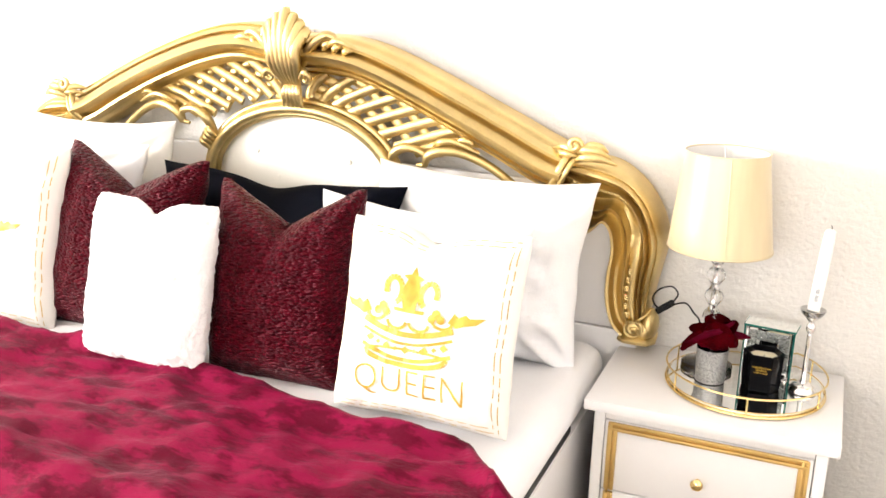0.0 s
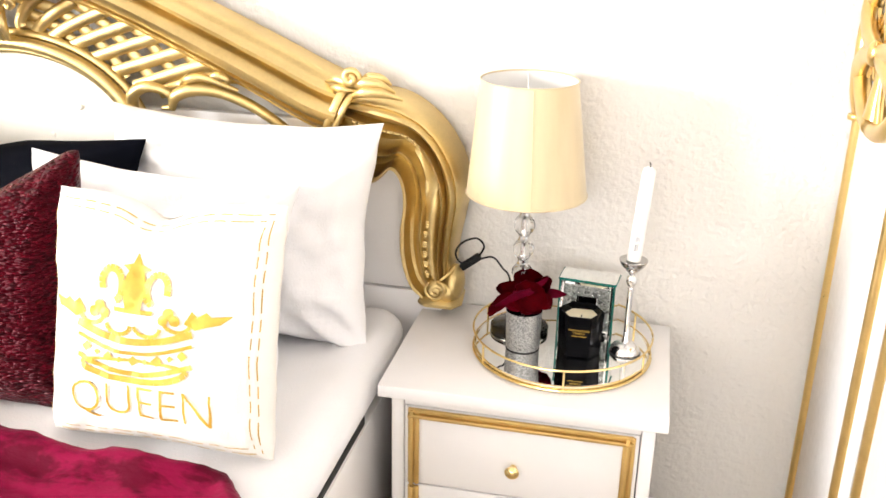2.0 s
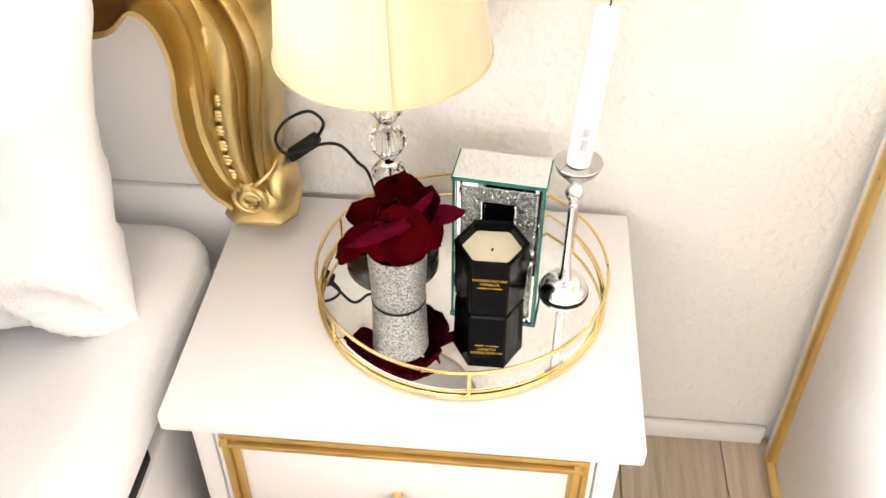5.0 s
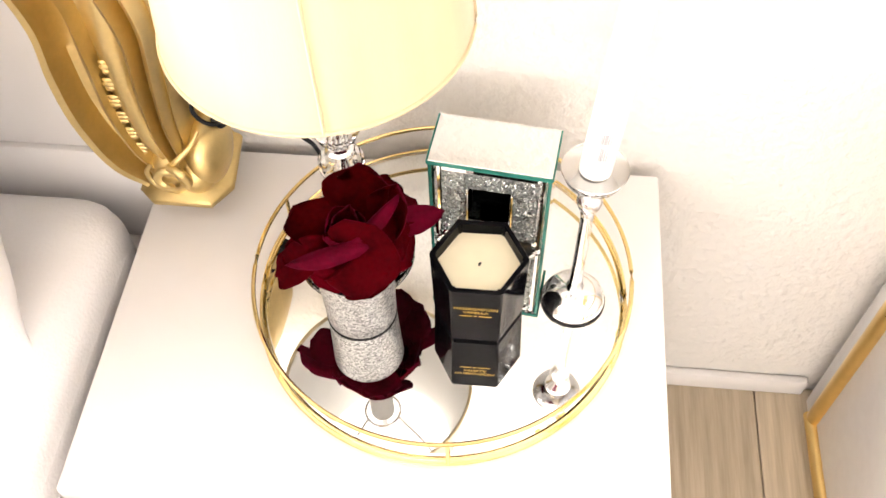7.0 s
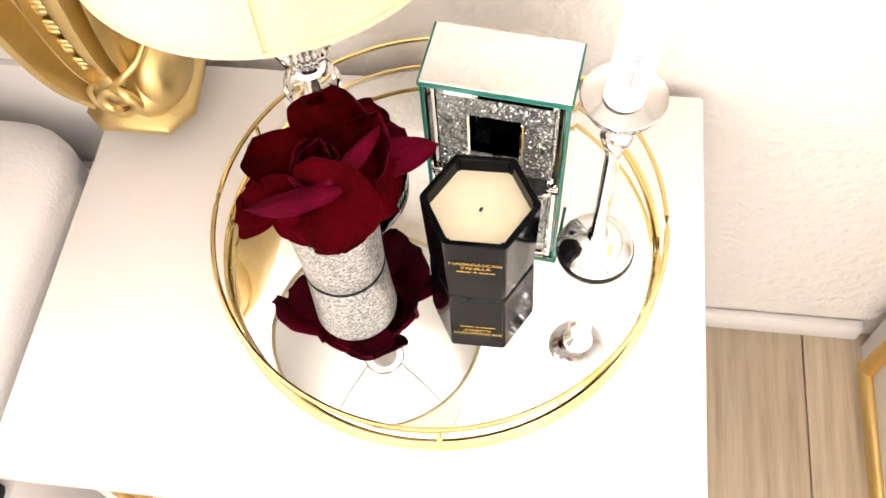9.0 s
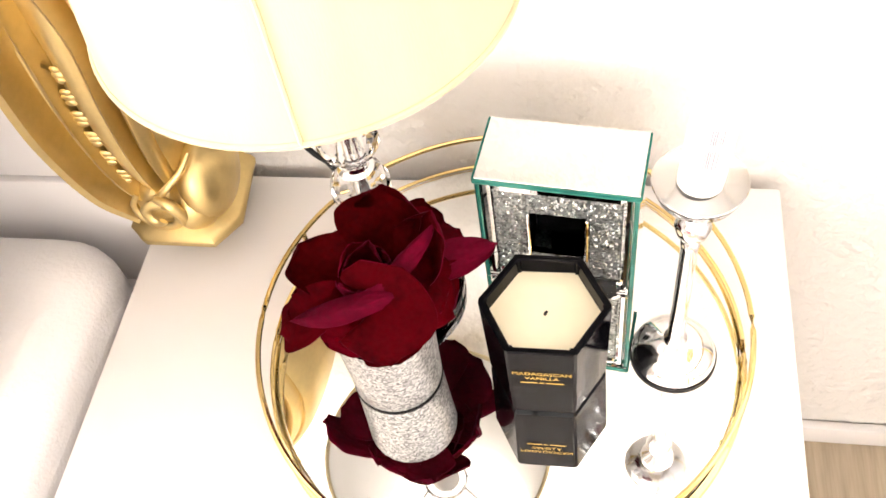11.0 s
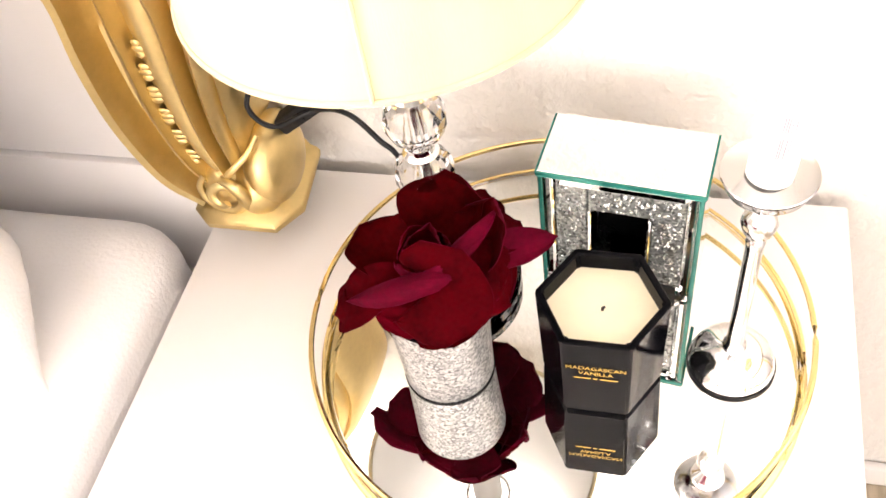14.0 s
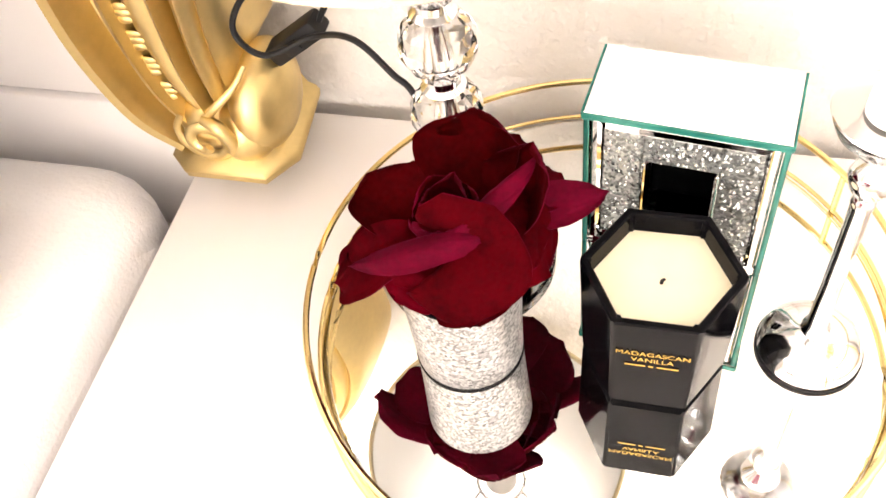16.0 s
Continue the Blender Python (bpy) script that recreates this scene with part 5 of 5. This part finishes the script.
    petal([(0.212, -0.214, 0.557), (0.231, -0.199, 0.566), (0.244, -0.182, 0.571), (0.2555, -0.162, 0.573)], 0.0070, (-0.3, -0.6, 1), -0.45, 1.5, 9.0, pale=True, wave=0.001)
    # heart: petals wrapped round each other
    for k in range(5):
        a = radians(80 + 137 * k)
        r = 0.0085 + 0.0024 * k
        hx, hy, top = 0.216, -0.184, 0.569 - 0.0022 * k
        petal([(hx + 0.5 * r * math.cos(a), hy + 0.5 * r * math.sin(a), 0.530), (hx + r * math.cos(a), hy + r * math.sin(a), 0.548), (hx + 1.05 * r * math.cos(a), hy + 1.05 * r * math.sin(a), top - 0.008), (hx + 0.92 * r * math.cos(a), hy + 0.92 * r * math.sin(a), top)], 0.011 + 0.0022 * k, (-math.cos(a), -math.sin(a), 0.15), 0.62, 3.0, 11 + k, roll=0.3, wave=0.0012)
    bm = bmesh.new()
    bmesh.ops.create_uvsphere(bm, u_segments=14, v_segments=10, radius=1, matrix=Matrix.Translation((cx - 0.002, cy + 0.006, 0.530)) @ Matrix.Diagonal((0.017, 0.017, 0.016, 1)))
    part("calyx", bm, M_PETAL_BACK, rose)


vase_and_rose()


# ---- wardrobe ----
def wardrobe():
    ob = thing("wardrobe", (1.04, -0.75, 0), "glossy white wardrobe with gold mouldings and pierced gold ornament", "wardrobe")
    F = 0.742
    part("carcass", block(F + 0.022, 1.355, -1.46, -0.018, 0.012, 2.0, 0.003), M_FOIL, ob)
    part("corner_post", block(F + 0.001, F + 0.021, -0.046, -0.018, 0.0, 2.0, 0.002), M_FOIL, ob)
    d1 = part("door", block(F, F + 0.020, -0.430, -0.048, 0.004, 1.99, 0.002), M_FOIL, ob, "glossy white door")
    for y in (-0.058, -0.372):
        for z0, z1 in ((0.03, 0.872), (1.13, 1.95)):
            part("moulding", tube([(F - 0.001, y, z0), (F - 0.001, y, (z0 + z1) / 2), (F - 0.001, y, z1)], [0.0105], 3, 12, facing=(1, 0, 0)), M_GOLDROD, d1, "gold half-round moulding")
    part("moulding", tube([(F - 0.001, -0.048, 0.02), (F - 0.001, -0.2, 0.02), (F - 0.001, -0.382, 0.02)], [0.0105], 3, 12, facing=(1, 0, 0)), M_GOLDROD, d1, "gold half-round moulding")
    d2 = part("door", block(F, F + 0.020, -0.985, -0.434, 0.004, 1.99, 0.002), M_FOIL, ob, "white door in a gold frame")
    part("door_panel", block(F - 0.004, F - 0.0005, -0.935, -0.508, 0.04, 1.95, 0.001), M_FOIL, d2, "glossy white panel")
    for y in (-0.495, -0.948):
        part("moulding", tube([(F - 0.001, y, 0.03), (F - 0.001, y, 1.0), (F - 0.001, y, 1.95)], [0.0125], 3, 12, facing=(1, 0, 0)), M_GOLDROD, d2, "gold half-round moulding")
    part("door", block(F, F + 0.020, -1.455, -0.989, 0.004, 1.99, 0.002), M_FOIL, ob, "glossy white door")
    # pierced medallion on the first door
    yc, zc = -0.215, 1.001

    def band(points, r, count=26, lift=0.016, flat=0.7, name="ribbon"):
        part(name, tube([(F - (p[2] if len(p) > 2 else lift), yc + p[0], zc + p[1]) for p in points], r, count, 10, flat=flat, facing=(1, 0, 0)), M_GOLDROD, d1, "carved gold ornament", smooth=70)
    for up in (1, -1):
        for s in (1, -1):
            # legs rise from the rods, meet at the knot
            band([(s * 0.157, up * -0.128, 0.004), (s * 0.155, up * -0.086, 0.012), (s * 0.134, up * -0.042, 0.018), (s * 0.086, up * -0.016, 0.022), (s * 0.034, up * -0.007, 0.024), (s * 0.004, up * -0.003, 0.024)], [0.0125, 0.0175, 0.0190, 0.0175, 0.0140, 0.010], 34)
        band([(0.0, up * -0.010), (0.0, up * -0.05), (0.0, up * -0.095)], [0.009, 0.017, 0.025], 14, 0.012)
        for s in (1, -1):
            band([(s * 0.004, up * -0.012), (s * 0.012, up * -0.05), (s * 0.030, up * -0.098)], [0.005, 0.008, 0.010], 14, 0.013)
    ring = [(F - 0.012, yc + 0.158 * math.cos(2 * math.pi * k / 64), zc + 0.112 * math.sin(2 * math.pi * k / 64)) for k in range(64)]
    part("medallion_ring", tube(ring, [0.0145], seg=10, closed=True), M_GOLDROD, d1, "carved gold ring", smooth=70)
    for s in (1, -1):
        for k in range(4):
            for lean in (1, -1):
                a0 = 0.072 + 0.022 * k
                zz = 0.052 * (1 - (k / 5.0) ** 2)
                band([(s * (a0 - 0.034), -zz * lean), (s * a0, 0), (s * min(0.15, a0 + 0.034), zz * lean)], [0.0042], 8, 0.010, name="lattice_bar")
    med = bmesh.new()
    bmesh.ops.create_uvsphere(med, u_segments=14, v_segments=10, radius=1, matrix=Matrix.Translation((F - 0.028, yc, zc)) @ Matrix.Diagonal((0.012, 0.016, 0.020, 1)))
    part("medallion_knot", med, M_GOLDROD, d1, "gold knot", smooth=70)
    for s in (1, -1):
        for z in (0.872, 1.13):
            c = lathe([(0.0105, z - 0.006), (0.0155, z - 0.004), (0.0165, z), (0.0155, z + 0.004), (0.0105, z + 0.006)], F - 0.004, yc + s * 0.157, 20)
            part("collar", c, M_GOLDROD, d1)
    kb = lathe([(0, 0), (0.006, 0), (0.0045, 0.008), (0.012, 0.014), (0.015, 0.020), (0.011, 0.027), (0, 0.029)], 0, 0, 16)
    bmesh.ops.transform(kb, verts=kb.verts, matrix=Matrix.Translation((F - 0.001, -0.417, 0.995)) @ Matrix.Rotation(radians(-90), 4, "Y"))
    part("knob", kb, M_BRASS, d1, "gold faceted knob", smooth=20)


wardrobe()


# ---- floor ----
def floor():
    fl = part("floor", block(W - 0.1, E_ + 0.1, S - 0.1, N + 0.1, -0.1, -0.008, 0), M_INK)
    tagged(fl, "light oak laminate floor of long planks", "floor", kind="structure")
    width, rnd = 0.155, random.Random(2)
    meshes = {}
    x = -4.438
    i = 0
    while x < E_:
        y = N - 0.001
        first = True
        while y > S:
            length = 1.15 if not first else rnd.choice((0.45, 0.75, 1.0, 1.15))
            first = False
            length = min(length, y - S)
            key = round(length, 3)
            if key not in meshes:
                bm = block(0.0008, width - 0.0008, -length + 0.0008, -0.0008, -0.009, 0.0, 0.0012, segments=1)
                for v in bm.verts:
                    v.co *= U
                me = bpy.data.meshes.new("plank")
                bm.to_mesh(me)
                bm.free()
                me.materials.append(M_OAK)
                meshes[key] = me
            ob = new("plank", meshes[key])
            ob.location = Vector((x, y, 0)) * U
            ob.parent = fl
            y -= length
        x += width
        i += 1


floor()
